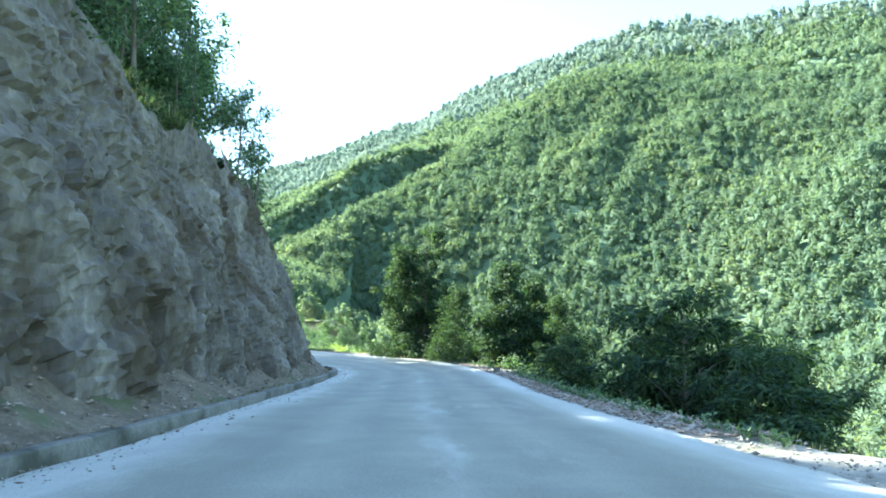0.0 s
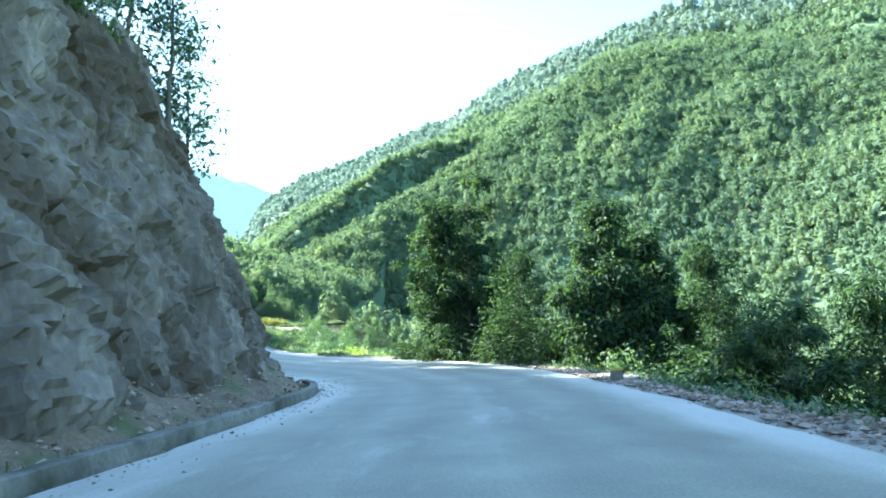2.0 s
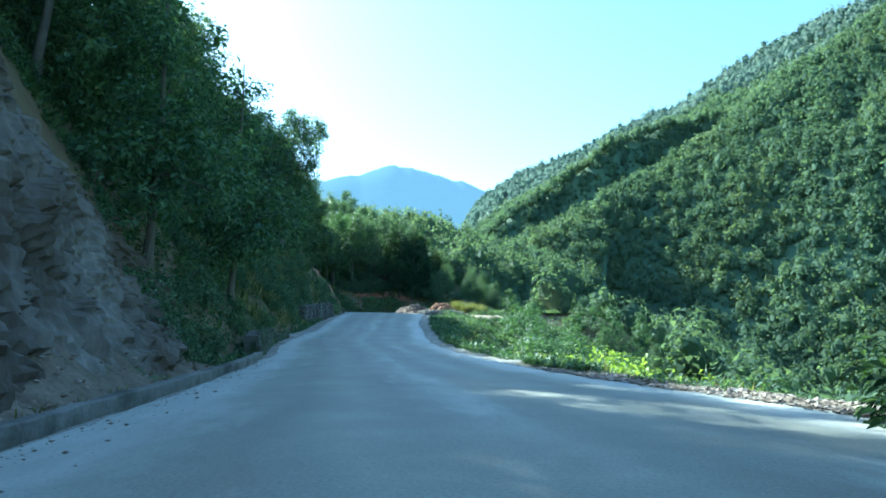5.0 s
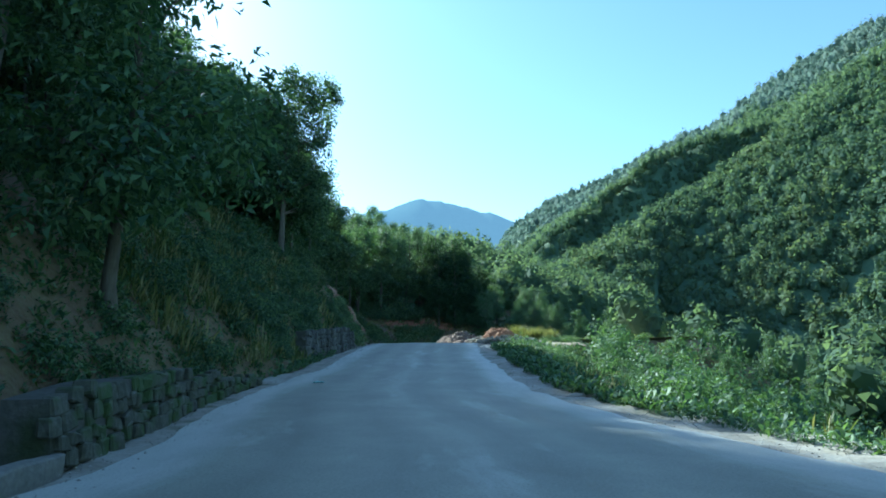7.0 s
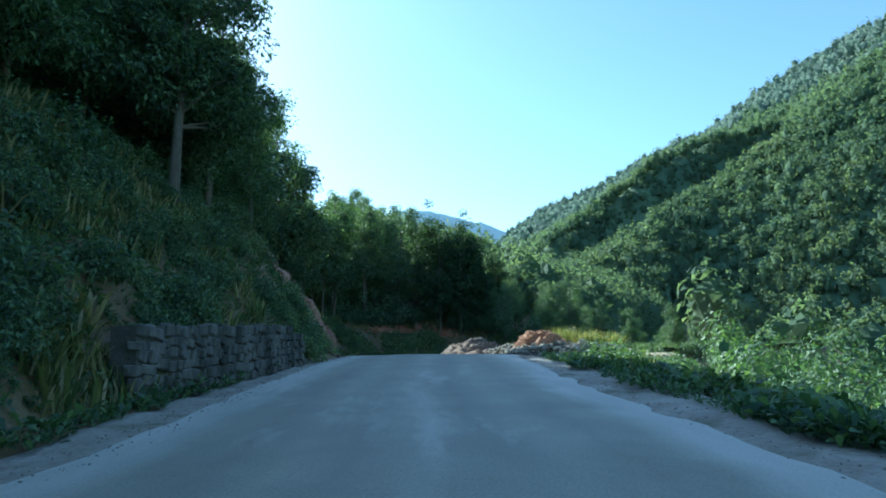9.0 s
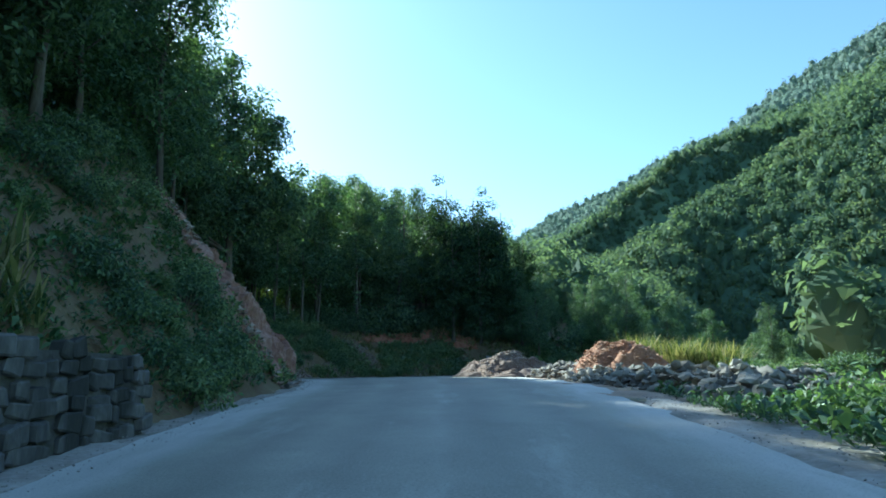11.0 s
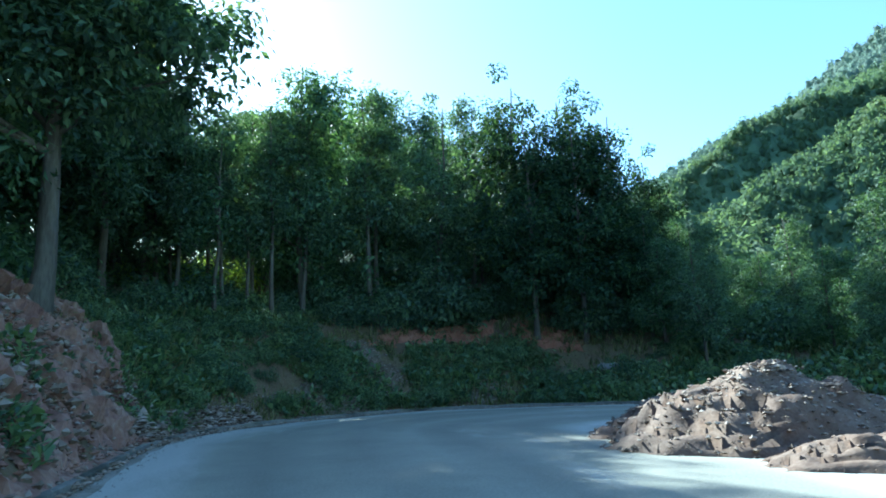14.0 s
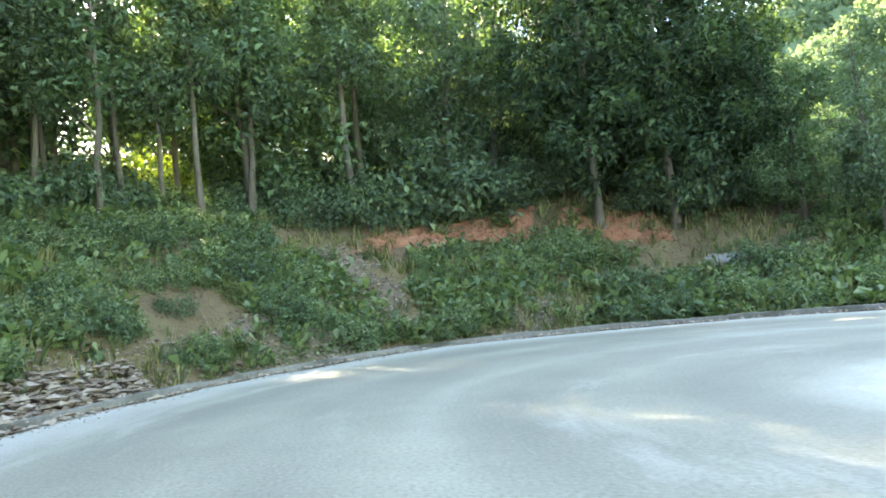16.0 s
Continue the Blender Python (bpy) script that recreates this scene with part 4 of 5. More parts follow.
def rock_pile(name, spots, label, seed, count, big):
    """Rocks lying on one another over a bed of smaller stones."""
    rng = np.random.default_rng(seed)
    pile = tagged(new(name), label, "rock pile")
    shapes = [stone_mesh(seed * 20 + i, STONE, 0.75) for i in range(8)]

    def spread(n):
        sp = np.array(spots)[rng.integers(len(spots), size=n)]
        a, q = rng.random(n) * 6.28, rng.random(n) ** 0.55
        x, y = sp[:, 0] + sp[:, 2] * q * np.cos(a), sp[:, 1] + sp[:, 2] * q * np.sin(a)
        return x, y, ground_z(x, y), pile_height(spots, x, y)

    x, y, g, h = spread(900)
    bed = scatter_stones("stone_bed", np.stack([x, y, g + 0.04 + h * 0.8 * rng.random(900)], -1), big * (0.5 + 0.5 * rng.random(900)), STONE, "", seed + 50, 0.75)
    bed.parent = pile
    for key in ("label", "category"):
        if key in bed:
            del bed[key]
    x, y, g, h = spread(count)
    for px, py, pg, ph in zip(x, y, g, h):
        sz = big * (0.4 + 0.75 * rng.random() ** 1.5)
        o = new("rock", shapes[rng.integers(8)])
        o.parent = pile
        pz = pg + ph * (0.6 + 0.3 * rng.random()) + 0.08
        o.matrix_basis = Matrix.Translation((px, py, pz)) @ Euler(rng.normal(size=3) * 0.45).to_matrix().to_4x4() @ Matrix.Rotation(rng.random() * 6.28, 4, "Z") @ Matrix.Diagonal((sz * 1.15, sz * (0.6 + 0.4 * rng.random()), sz * 0.62, 1))
    return pile


rock_pile("rock_pile", [(-34.0, 108.2, 0.7, 0.4), (-33.3, 107.2, 0.9, 0.5), (-32.3, 105.9, 1.1, 0.6), (-31.4, 104.6, 1.2, 0.65), (-30.5, 103.4, 1.3, 0.65), (-29.5, 102.4, 1.2, 0.6), (-29.4, 100.8, 0.9, 0.5), (-28.3, 101.2, 1.1, 0.55)],
          "pile of pale grey quarried rocks beside the road", 3, 299, 0.40)
rock_pile("small_rock_pile", [(-35.9, 111.7, 0.9, 0.6), (-35.2, 111.1, 1.0, 0.75), (-34.4, 110.8, 1.0, 0.7), (-33.8, 111.6, 1.0, 0.65), (-34.6, 111.9, 1.0, 0.75)], "small pile of pale grey rocks beside the road", 4, 200, 0.36)

# single stones that stand out
def lone_rock(name, x, y, size, mat, label, seed, z=None, turn=0.0, sink=0.12):
    me = stone_mesh(seed, mat, 0.8, 2)
    ob = put(name, me, label=label, category="rock")
    z = float(ground_z(x, y)[0]) if z is None else z
    ob.matrix_world = Matrix.Translation((x, y, z + size[2] * 0.4 - sink)) @ Matrix.Rotation(radians(turn), 4, "Z") @ Matrix.Diagonal((*size, 1))
    return ob


lone_rock("boulder", -44.1, 127.4, (0.8, 0.6, 0.6), WALLSTONE, "grey weathered boulder standing out of the weedy bank", 901, None, 25, 0.22)
lone_rock("capstone", -38.6, 115.2, (0.42, 0.36, 0.34), RUBBLE, "pale stone lying on top of the rubble heap", 902, 1.22, 10, 0.02)
lone_rock("roadside_stone", -19.50, 76.10, (0.75, 0.25, 0.22), RUBBLE, "long flat stone lying on the road shoulder", 903, None, 60, -0.02)
lone_rock("roadside_stone", -18.90, 76.50, (0.40, 0.30, 0.24), STONE, "pale rounded stone lying on the road shoulder", 904, None, 0, -0.02)


def litter(x, y, z, size, colour, label, seed):
    """A crumpled scrap of plastic."""
    rng = np.random.default_rng(seed)
    n = 9
    g = np.stack(np.meshgrid(np.linspace(-0.5, 0.5, n), np.linspace(-0.5, 0.5, n), indexing="ij"), -1).reshape(-1, 2)
    h = 0.16 * np.abs(fbm(np.concatenate([g * 4, 0 * g[:, :1]], 1), 3, seed))
    v = np.concatenate([g * np.array([1.0, 0.55]), h[:, None]], 1) * size
    mat = material("plastic_scrap", [tuple(c * 0.8 for c in colour), colour], 9.0, rough=0.4, bump=0.1, spec=0.5)
    ob = put("plastic_scrap", quick_mesh("plastic_scrap", v, grid_faces(n, n)[:, ::-1], mat, True), label=label, category="litter")
    ob.modifiers.new("thickness", "SOLIDIFY").thickness = 0.004
    ob.matrix_world = pose(x, y, z, 0, 0, 35)


litter(-26.60, 75.75, -1.54, 0.30, (0.35, 0.62, 0.62), "crumpled pale turquoise plastic scrap on the asphalt", 905)
# marker block on the shoulder: grey body under a yellow cap
def block(name, sx, sy, z0, z1, taper, mat, parent):
    bm = bmesh.new()
    bmesh.ops.create_cube(bm, size=1.0)
    for v in bm.verts:
        k = 1.0 if v.co.z < 0 else taper
        v.co = (v.co.x * sx * k, v.co.y * sy * k, z0 if v.co.z < 0 else z1)
    bmesh.ops.bevel(bm, geom=bm.edges[:], offset=0.012, segments=2, affect="EDGES")
    me = bpy.data.meshes.new(name)
    bm.to_mesh(me)
    bm.free()
    me.materials.append(mat)
    return put(name, me, parent)


mk = tagged(new("marker_block"), "small grey marker block with a faded yellow cap on the shoulder", "marker")
block("body", 0.36, 0.16, -0.08, 0.17, 0.86, CONCRETE, mk)
block("cap", 0.33, 0.15, 0.17, 0.25, 0.92, PAINT_YELLOW, mk)
mk.matrix_world = pose(2.95, 35.6, -1.47, 3, 2, 8)

# ---- trees and bushes ----
slim_a = tree("slim_tree", 101, [(0, 0, 5.2, 1.0, 2.2), (0.5, 0.3, 3.4, 0.9, 1.0), (-0.5, 0.2, 7.2, 0.7, 0.9)], 8.2, 0.11, LEAF_MID, 0.20, 46, 34, 0.55, 16, "slender roadside tree with a sparse leafy crown above the slope", group="slope trees")
slim_b = tree("slim_tree", 102, [(0.2, 0, 4.4, 1.2, 1.8), (-0.6, 0.5, 6.2, 1.0, 1.2), (0.3, -0.4, 7.6, 0.6, 0.8)], 8.6, 0.12, LEAF_DARK, 0.21, 50, 34, 0.6, 16, "slender roadside tree with a sparse leafy crown above the slope", group="slope trees")
wood_a = tree("woodland_tree", 103, [(0, 0, 5.4, 1.9, 3.0), (0.5, 0.3, 8.2, 1.2, 1.5), (0.2, 0.1, 9.9, 0.6, 0.8), (-1.0, 0.3, 3.6, 1.5, 1.7), (1.0, -0.4, 2.6, 1.4, 1.3), (0, 0.9, 1.7, 1.4, 0.9)], 10.6, 0.15, LEAF_DARK, 0.195, 122, 87, 0.66, 18, "tall dark green woodland tree on the hill", group="hill woodland")
wood_b = tree("woodland_tree", 104, [(0, 0, 4.9, 2.1, 2.8), (-0.5, 0.4, 7.5, 1.4, 1.6), (-0.2, 0.2, 9.2, 0.7, 0.8), (1.1, -0.3, 3.2, 1.6, 1.8), (-0.9, -0.5, 2.2, 1.4, 1.2)], 10.0, 0.15, LEAF_MID, 0.195, 122, 87, 0.68, 18, "tall mid green woodland tree on the hill", group="hill woodland")
wood_c = tree("woodland_tree", 105, [(0, 0, 6.6, 1.4, 2.7), (0.3, 0.2, 9.3, 0.9, 1.2), (0.2, 0.1, 10.8, 0.4, 0.6), (-0.6, -0.3, 4.6, 1.3, 1.2)], 11.2, 0.14, LEAF_DARK, 0.19, 96, 87, 0.6, 18, "tall narrow woodland tree with visible pale trunk", group="hill woodland", bare=0.4)
big_a = tree("large_tree", 106, [(0, 0, 8.0, 2.6, 3.8), (1.4, 0.5, 10.8, 1.6, 1.7), (0.2, 0.3, 12.4, 0.9, 0.9), (-1.6, -0.6, 6.0, 2.0, 2.0), (0.4, 1.4, 5.0, 2.0, 1.8)], 13.0, 0.24, LEAF_DARK, 0.2, 230, 120, 0.72, 26, "large broad leafy tree on the uphill bank", group="slope trees")
# like the other woodland trees, but with the shade-darkened leaf colour
wood_d = tree("woodland_tree", 114, [(0, 0, 4.9, 1.9, 2.9), (0.5, 0.3, 7.6, 1.3, 1.7), (0.2, 0.2, 9.4, 0.7, 0.9), (-1.0, -0.3, 3.4, 1.5, 1.7), (1.0, -0.5, 2.4, 1.4, 1.3), (-0.7, 0.5, 6.6, 1.0, 0.9)], 10.2, 0.15, LEAF_SHADED, 0.195, 130, 87, 0.62, 20, "tall woodland tree at the end of the wood, leaves darkened as in shade", group="hill woodland")
edge_tree = tree("leaning_tree", 107, [(-0.7, 0, 6.4, 1.9, 1.9), (-0.6, 0.2, 8.2, 1.2, 0.9), (-0.9, 0, 9.3, 1.5, 1.2), (-1.8, 0.1, 8.7, 1.2, 1.0), (-0.2, -0.3, 3.8, 2.1, 2.0), (-2.6, 0, 6.6, 1.3, 1.6), (-1.6, 0.5, 4.6, 1.9, 2.0), (-1.4, -0.6, 2.2, 1.9, 1.8), (0.7, 0.2, 9.0, 0.8, 1.0), (0.2, 0.2, 11.0, 1.0, 0.7), (1.2, 0.1, 11.5, 0.8, 0.5), (1.3, 0, 9.7, 0.7, 0.5), (0.9, 0, 7.0, 1.2, 1.1), (-2.1, 0.2, 7.9, 0.9, 0.8), (1.3, 0, 4.6, 1.6, 1.6), (0.4, 0.4, 2.4, 1.8, 1.6)], 11.6, 0.20, LEAF_SHADED, 0.22, 250, 120, 0.55, 34,
                 "bushy roadside tree, leaves darkened as in shade, with a taller bare-stemmed top", group="roadside trees", bare=0.12)
edge_tree_b = tree("roadside_tree", 108, [(0, 0, 5.2, 1.3, 1.8), (1.3, 0.2, 3.9, 1.4, 1.4), (-1.2, 0, 3.3, 1.4, 1.5), (0.3, 0, 7.2, 0.8, 1.0), (0.1, 0.1, 8.3, 0.45, 0.5), (-0.8, 0.3, 6.0, 0.8, 0.7), (0.4, -0.6, 1.8, 1.8, 1.2)], 8.5, 0.15, LEAF_SHADED, 0.23, 140, 110, 0.5, 26,
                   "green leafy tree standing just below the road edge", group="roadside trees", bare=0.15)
edge_tree_c = tree("roadside_tree", 109, [(0, 0, 4.4, 1.2, 1.5), (1.0, 0.4, 2.9, 1.3, 1.2), (-1.1, -0.2, 2.8, 1.3, 1.3), (0.2, 0.1, 5.9, 0.6, 0.7), (0.2, 0.7, 1.6, 1.5, 1.0)], 6.6, 0.12, LEAF_SHADED, 0.21, 110, 90, 0.5, 20,
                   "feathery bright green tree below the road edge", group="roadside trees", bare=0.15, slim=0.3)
tier_tree = tree("tiered_tree", 110, [(0.3, 0, 6.2, 1.2, 0.25), (-1.3, 0.4, 5.3, 1.5, 0.22), (1.4, -0.5, 5.0, 1.6, 0.22), (0.2, 1.5, 4.5, 1.7, 0.22), (-2.2, -0.6, 3.9, 1.6, 0.22), (2.3, 0.6, 3.7, 1.7, 0.22), (0, -1.8, 3.3, 1.8, 0.22), (-1.2, 1.4, 2.6, 1.9, 0.25), (1.5, 1.2, 2.2, 1.8, 0.25), (-0.5, -0.8, 1.7, 1.9, 0.3)], 6.4, 0.13, LEAF_SHADED, 0.34, 150, 64, 0.5, 34,
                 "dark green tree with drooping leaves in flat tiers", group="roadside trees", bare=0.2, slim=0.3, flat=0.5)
dark_bush = bush("broadleaf_bush", 201, 1.6, 1.9, LEAF_SHADED, 0.22, 64, 84, "dark bush with large drooping leaves below the road edge", slim=0.42, flat=0.55, group="roadside bushes")
pale_bush = bush("pale_bush", 202, 1.4, 1.7, LEAF_PALE, 0.20, 34, 40, "pale grey-green bush with clustered leaves", slim=0.35, group="roadside bushes")
mid_bush = bush("green_bush", 203, 1.0, 1.1, LEAF_MID, 0.14, 26, 44, "mid green roadside bush", group="roadside bushes")
lime_bush = bush("lime_bush", 204, 1.5, 1.5, LEAF_LIME, 0.24, 30, 34, "sunlit yellow-green thicket below the road", group="sunlit bushes")
bank_bush = bush("weed_bush", 206, 1.0, 1.0, LEAF_WEED, 0.115, 26, 80, "leafy green weed bush on the bank", group="bank bushes")
shade_bush = bush("shade_bush", 207, 1.2, 1.4, LEAF_DARK, 0.13, 30, 74, "dark leafy bush on the shaded slope", group="undergrowth")
under_bush = bush("undergrowth_bush", 205, 1.3, 1.3, LEAF_DARK, 0.14, 28, 64, "dark undergrowth bush among the trees", group="undergrowth")

rng = np.random.default_rng(77)
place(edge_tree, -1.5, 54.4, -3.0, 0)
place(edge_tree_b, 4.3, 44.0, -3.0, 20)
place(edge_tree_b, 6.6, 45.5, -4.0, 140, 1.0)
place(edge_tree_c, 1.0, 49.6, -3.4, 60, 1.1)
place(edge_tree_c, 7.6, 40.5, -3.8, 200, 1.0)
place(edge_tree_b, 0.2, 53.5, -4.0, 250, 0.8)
for x, y, turn, sz in ((8.9, 24.2, 20, 0.95), (11.9, 27.0, 140, 1.05), (9.4, 19.6, 260, 0.72), (6.4, 32.6, 80, 0.55)):
    place(tier_tree, x, y, None, turn, sz)
for x, y, sz in ((7.0, 15.4, 0.8), (7.6, 17.8, 0.7), (6.6, 21.0, 0.7), (8.4, 13.4, 0.9)):
    place(mid_bush, x, y, None, 50 * x, sz, 0.2)
for x, y, s, k in ((4.4, 41.5, 1.25, 1), (3.6, 44.5, 1.2, 1), (5.6, 38.0, 1.2, 0), (6.0, 34.5, 1.35, 0), (5.0, 36.2, 0.9, 1), (7.0, 31.5, 1.2, 0), (2.0, 46.8, 1.2, 0), (0.6, 49.0, 1.1, 0), (-1.2, 52.8, 1.2, 0), (-4.4, 56.2, 1.0, 0), (5.2, 32.2, 0.8, 1)):
    place((dark_bush, pale_bush)[k], x, y, None, rng.random() * 360, s, 0.3)
for i in range(46):
    k = 0.5 + 8.5 * rng.random()
    x, y = side_point(k, 1.5 + 3.5 * rng.random(), False)
    place(mid_bush, x, y, None, rng.random() * 360, 0.45 + 0.5 * rng.random(), 0.3)
for i in range(120):
    k = 8.6 + 6.0 * rng.random()
    x, y = side_point(k, 2.0 + 9.0 * rng.random() ** 1.3, False)
    place(mid_bush if rng.random() < 0.8 else pale_bush, x, y, None, rng.random() * 360, 0.3 + 0.5 * rng.random(), 0.3)
for i in range(220):
    k, d = 0.3 + 15.0 * rng.random(), 6.0 + 22.0 * rng.random()
    x, y = side_point(k, d, False)
    if y > 99 and x < -24:
        continue
    kind, size = rng.integers(4), 0.7 + 0.9 * rng.random()
    if k > 8.3:
        kind, size = (kind % 3 if d < 19 else kind), min(size * 0.6, 0.2 + d * 0.03)
    elif k > 6.0 and d < 9:
        size = size * 0.7
    place((mid_bush, under_bush, pale_bush, edge_tree_c)[kind], x, y, None, rng.random() * 360, size, 0.3)
for x, y, sz in ((-12.4, 70.2, 0.75), (-11.2, 68.2, 0.95), (-9.6, 66.6, 0.9), (-10.2, 69.6, 0.8), (-8.2, 64.8, 0.7)):
    place(lime_bush, x, y, None, rng.random() * 360, sz, 0.2)
for x, y, z, s in ((-31.5, 150, -5.5, 2.4), (-27.5, 152, -6.0, 2.6), (-24.0, 151, -6.5, 2.3), (-29.5, 156, -5.5, 2.8), (-25.0, 157, -6.0, 2.6), (-21.5, 154, -7.0, 2.0), (-34.0, 154, -5.2, 2.2)):
    place(lime_bush, x, y, z, rng.random() * 360, s)


def fill_wood(kinds, k0, k1, d0, d1, gap, n, s0, s1, seed, keep=None):
    """Plants at random on the uphill side, no nearer to each other than gap."""
    r, done = np.random.default_rng(seed), []
    for _ in range(n):
        k, d = k0 + (k1 - k0) * r.random(), d0 + (d1 - d0) * r.random() ** 0.9
        x, y = side_point(k, d)
        if any((x - a) ** 2 + (y - b) ** 2 < gap * gap for a, b in done) or (keep and not keep(x, y)):
            continue
        done.append((x, y))
        place(kinds[r.integers(len(kinds))], x, y, None, r.random() * 360, s0 + (s1 - s0) * r.random())


def clearing(x, y):
    u, v = (-(x + 55) * 0.91 + (y - 122) * 0.41), (x + 55) * 0.41 + (y - 122) * 0.91
    return not (-1.0 < u < 15 and abs(v) < 2.2)


def sun_gap(x, y):
    v, w = 0.438 * x + 0.899 * y, -0.899 * x + 0.438 * y
    return w > 97 and 84.2 < v < 87.4


def shaded(x, y):
    return clearing(x, y) and not sun_gap(x, y)


fill_wood([slim_a, slim_b], 0.5, 6.5, 5.2, 13, 2.9, 60, 0.8, 1.1, 301)
place(slim_b, -11.3, 38.4, 2.4, 40, 1.12)
place(slim_a, -10.6, 36.6, 6.9, 210, 0.85)
place(slim_b, -11.2, 35.2, 6.9, 130, 0.9)
place(wood_b, -27.4, 69.6, None, 20, 1.2)
place(slim_a, -13.0, 43.6, 5.0, 120, 1.0)
fill_wood([slim_a, slim_b], 0.5, 5.4, 10.0, 22, 3.4, 70, 0.8, 1.05, 311)
fill_wood([wood_a, wood_b, wood_c], 9.4, 12.4, 5.5, 24, 2.5, 150, 0.95, 1.25, 302)
fill_wood([wood_a, wood_b, slim_b], 6.0, 9.5, 7.0, 26, 2.3, 220, 1.05, 1.4, 310)
fill_wood([wood_a, wood_b, wood_c], 12.2, 14.8, 7.4, 30, 2.6, 170, 0.9, 1.2, 303)
fill_wood([wood_c, slim_b, wood_c, slim_a], 16.9, 18.3, 6.4, 15, 3.6, 22, 0.95, 1.2, 304, shaded)
fill_wood([wood_c], 16.4, 18.3, 16, 38, 3.4, 70, 0.95, 1.25, 316, shaded)
# dense trees added towards the sun to block it from the bend
fill_wood([wood_a, wood_b], 16.9, 17.8, 10, 34, 2.6, 90, 0.95, 1.2, 318, shaded)
fill_wood([slim_b, slim_a], 16.6, 18.8, 7, 34, 3.2, 80, 1.0, 1.3, 317, sun_gap)
fill_wood([wood_a, wood_c, wood_b], 14.2, 17.1, 4.9, 30, 2.2, 230, 0.9, 1.2, 315, shaded)
fill_wood([wood_a, wood_b, wood_c], 18.3, 20.1, 6.2, 34, 2.5, 240, 0.85, 1.2, 312, shaded)
fill_wood([wood_d, wood_d, wood_a], 20.1, 20.42, 5.4, 30, 2.0, 80, 0.72, 0.9, 305)
fill_wood([wood_d], 20.5, 20.7, 4.8, 16, 2.0, 40, 0.42, 0.6, 319)
for x, y, size in ((-45.2, 128.8, 0.9), (-47.0, 128.4, 0.95), (-48.2, 130.0, 1.05), (-44.2, 130.4, 0.9), (-43.2, 132.6, 0.72), (-46.2, 130.8, 0.98), (-42.9, 129.4, 0.5)):
    place(wood_d, x, y, None, 97 * size * x, size)
fill_wood([wood_d, wood_b], 20.74, 20.98, 4.6, 24, 1.9, 60, 0.4, 0.55, 308)
fill_wood([wood_a, wood_b], 20.95, 23.9, 2.6, 26, 1.9, 240, 0.36, 0.52, 309)
fill_wood([wood_a, wood_c, wood_b], 14.0, 16.5, 5.6, 12, 2.2, 70, 0.9, 1.15, 313)
fill_wood([shade_bush, under_bush, mid_bush], 16.0, 22.5, 5.4, 26, 1.8, 120, 0.9, 1.9, 306)
fill_wood([under_bush, mid_bush], 9.4, 15.2, 5.0, 14, 1.7, 90, 0.7, 1.3, 307)
# more trees added along the sun's direction to keep the road shaded
for v, w in ((80.6, 104), (81.2, 108), (82.3, 106), (82.0, 111), (81.4, 115), (83.0, 113), (82.5, 118), (83.2, 121), (80.8, 119)):
    place((wood_a, wood_b)[int(w) % 2], 0.438 * v - 0.899 * w, 0.899 * v + 0.438 * w, None, 60 * v, 1.15)
place(big_a, -41.0, 92.5, None, 30, 1.0)
place(big_a, -52.6, 112.6, None, 200, 1.12)
for u, v in ((0.6, -2.8), (1.4, -1.0), (0.8, 0.8), (1.6, 2.4), (2.8, -2.2), (3.0, 0.9)):
    place(wood_c, -55 - 0.91 * u + 0.41 * v, 122 + 0.41 * u + 0.91 * v, None, 70 * v, 0.78 + 0.04 * v)
for i in range(7):
    u, v = -0.5 + 6.0 * rng.random(), -4.0 + 8.0 * rng.random()
    place((slim_a, slim_b)[i % 2], -55 - 0.91 * u + 0.41 * v, 122 + 0.41 * u + 0.91 * v, None, rng.random() * 360, 0.74 + 0.2 * rng.random())
place(wood_b, -22.6, 60.0, None, 80, 1.05)
for i in range(16):
    u, v = 6.0 + 8 * rng.random(), -3.0 + 6.0 * rng.random()
    place(lime_bush, -55 - 0.91 * u + 0.41 * v, 122 + 0.41 * u + 0.91 * v, None, rng.random() * 360, 0.7 + 0.5 * rng.random())
r2 = np.random.default_rng(88)
for i in range(16):
    x, y = side_point(21.2 + 1.2 * i / 15, 0.7 + 0.9 * r2.random(), False)
    place(bank_bush, x, y, None, r2.random() * 360, 0.32 + 0.15 * r2.random(), 0.1)
for i in range(75):
    x, y = side_point(16.6 + 4.4 * r2.random(), 5.6 + 2.6 * r2.random())
    place(shade_bush, x, y, None, r2.random() * 360, 0.55 + 0.6 * r2.random(), 0.15)
for i in range(70):
    x, y = side_point(21.6 + 2.4 * r2.random(), 0.8 + 7.0 * r2.random(), False)
    place((bank_bush, under_bush)[i % 2], x, y, None, r2.random() * 360, 0.4 + 0.45 * r2.random(), 0.2)
for i in range(130):
    x, y = side_point(12.2 + 2.4 * r2.random(), 2.2 + 9.0 * r2.random(), False)
    if (x + 32.9) ** 2 + (y - 109.0) ** 2 > 9 and (x + 31) ** 2 + (y - 104) ** 2 > 20:
        place((bank_bush, under_bush, pale_bush)[i % 3], x, y, None, r2.random() * 360, 0.3 + 0.35 * r2.random(), 0.2)
for i in range(52):
    x, y = side_point(11.3 + 2.9 * r2.random(), 2.2 + 3.6 * r2.random())
    place(bank_bush if r2.random() < 0.4 else under_bush, x, y, None, r2.random() * 360, 0.5 + 0.5 * r2.random(), 0.2)
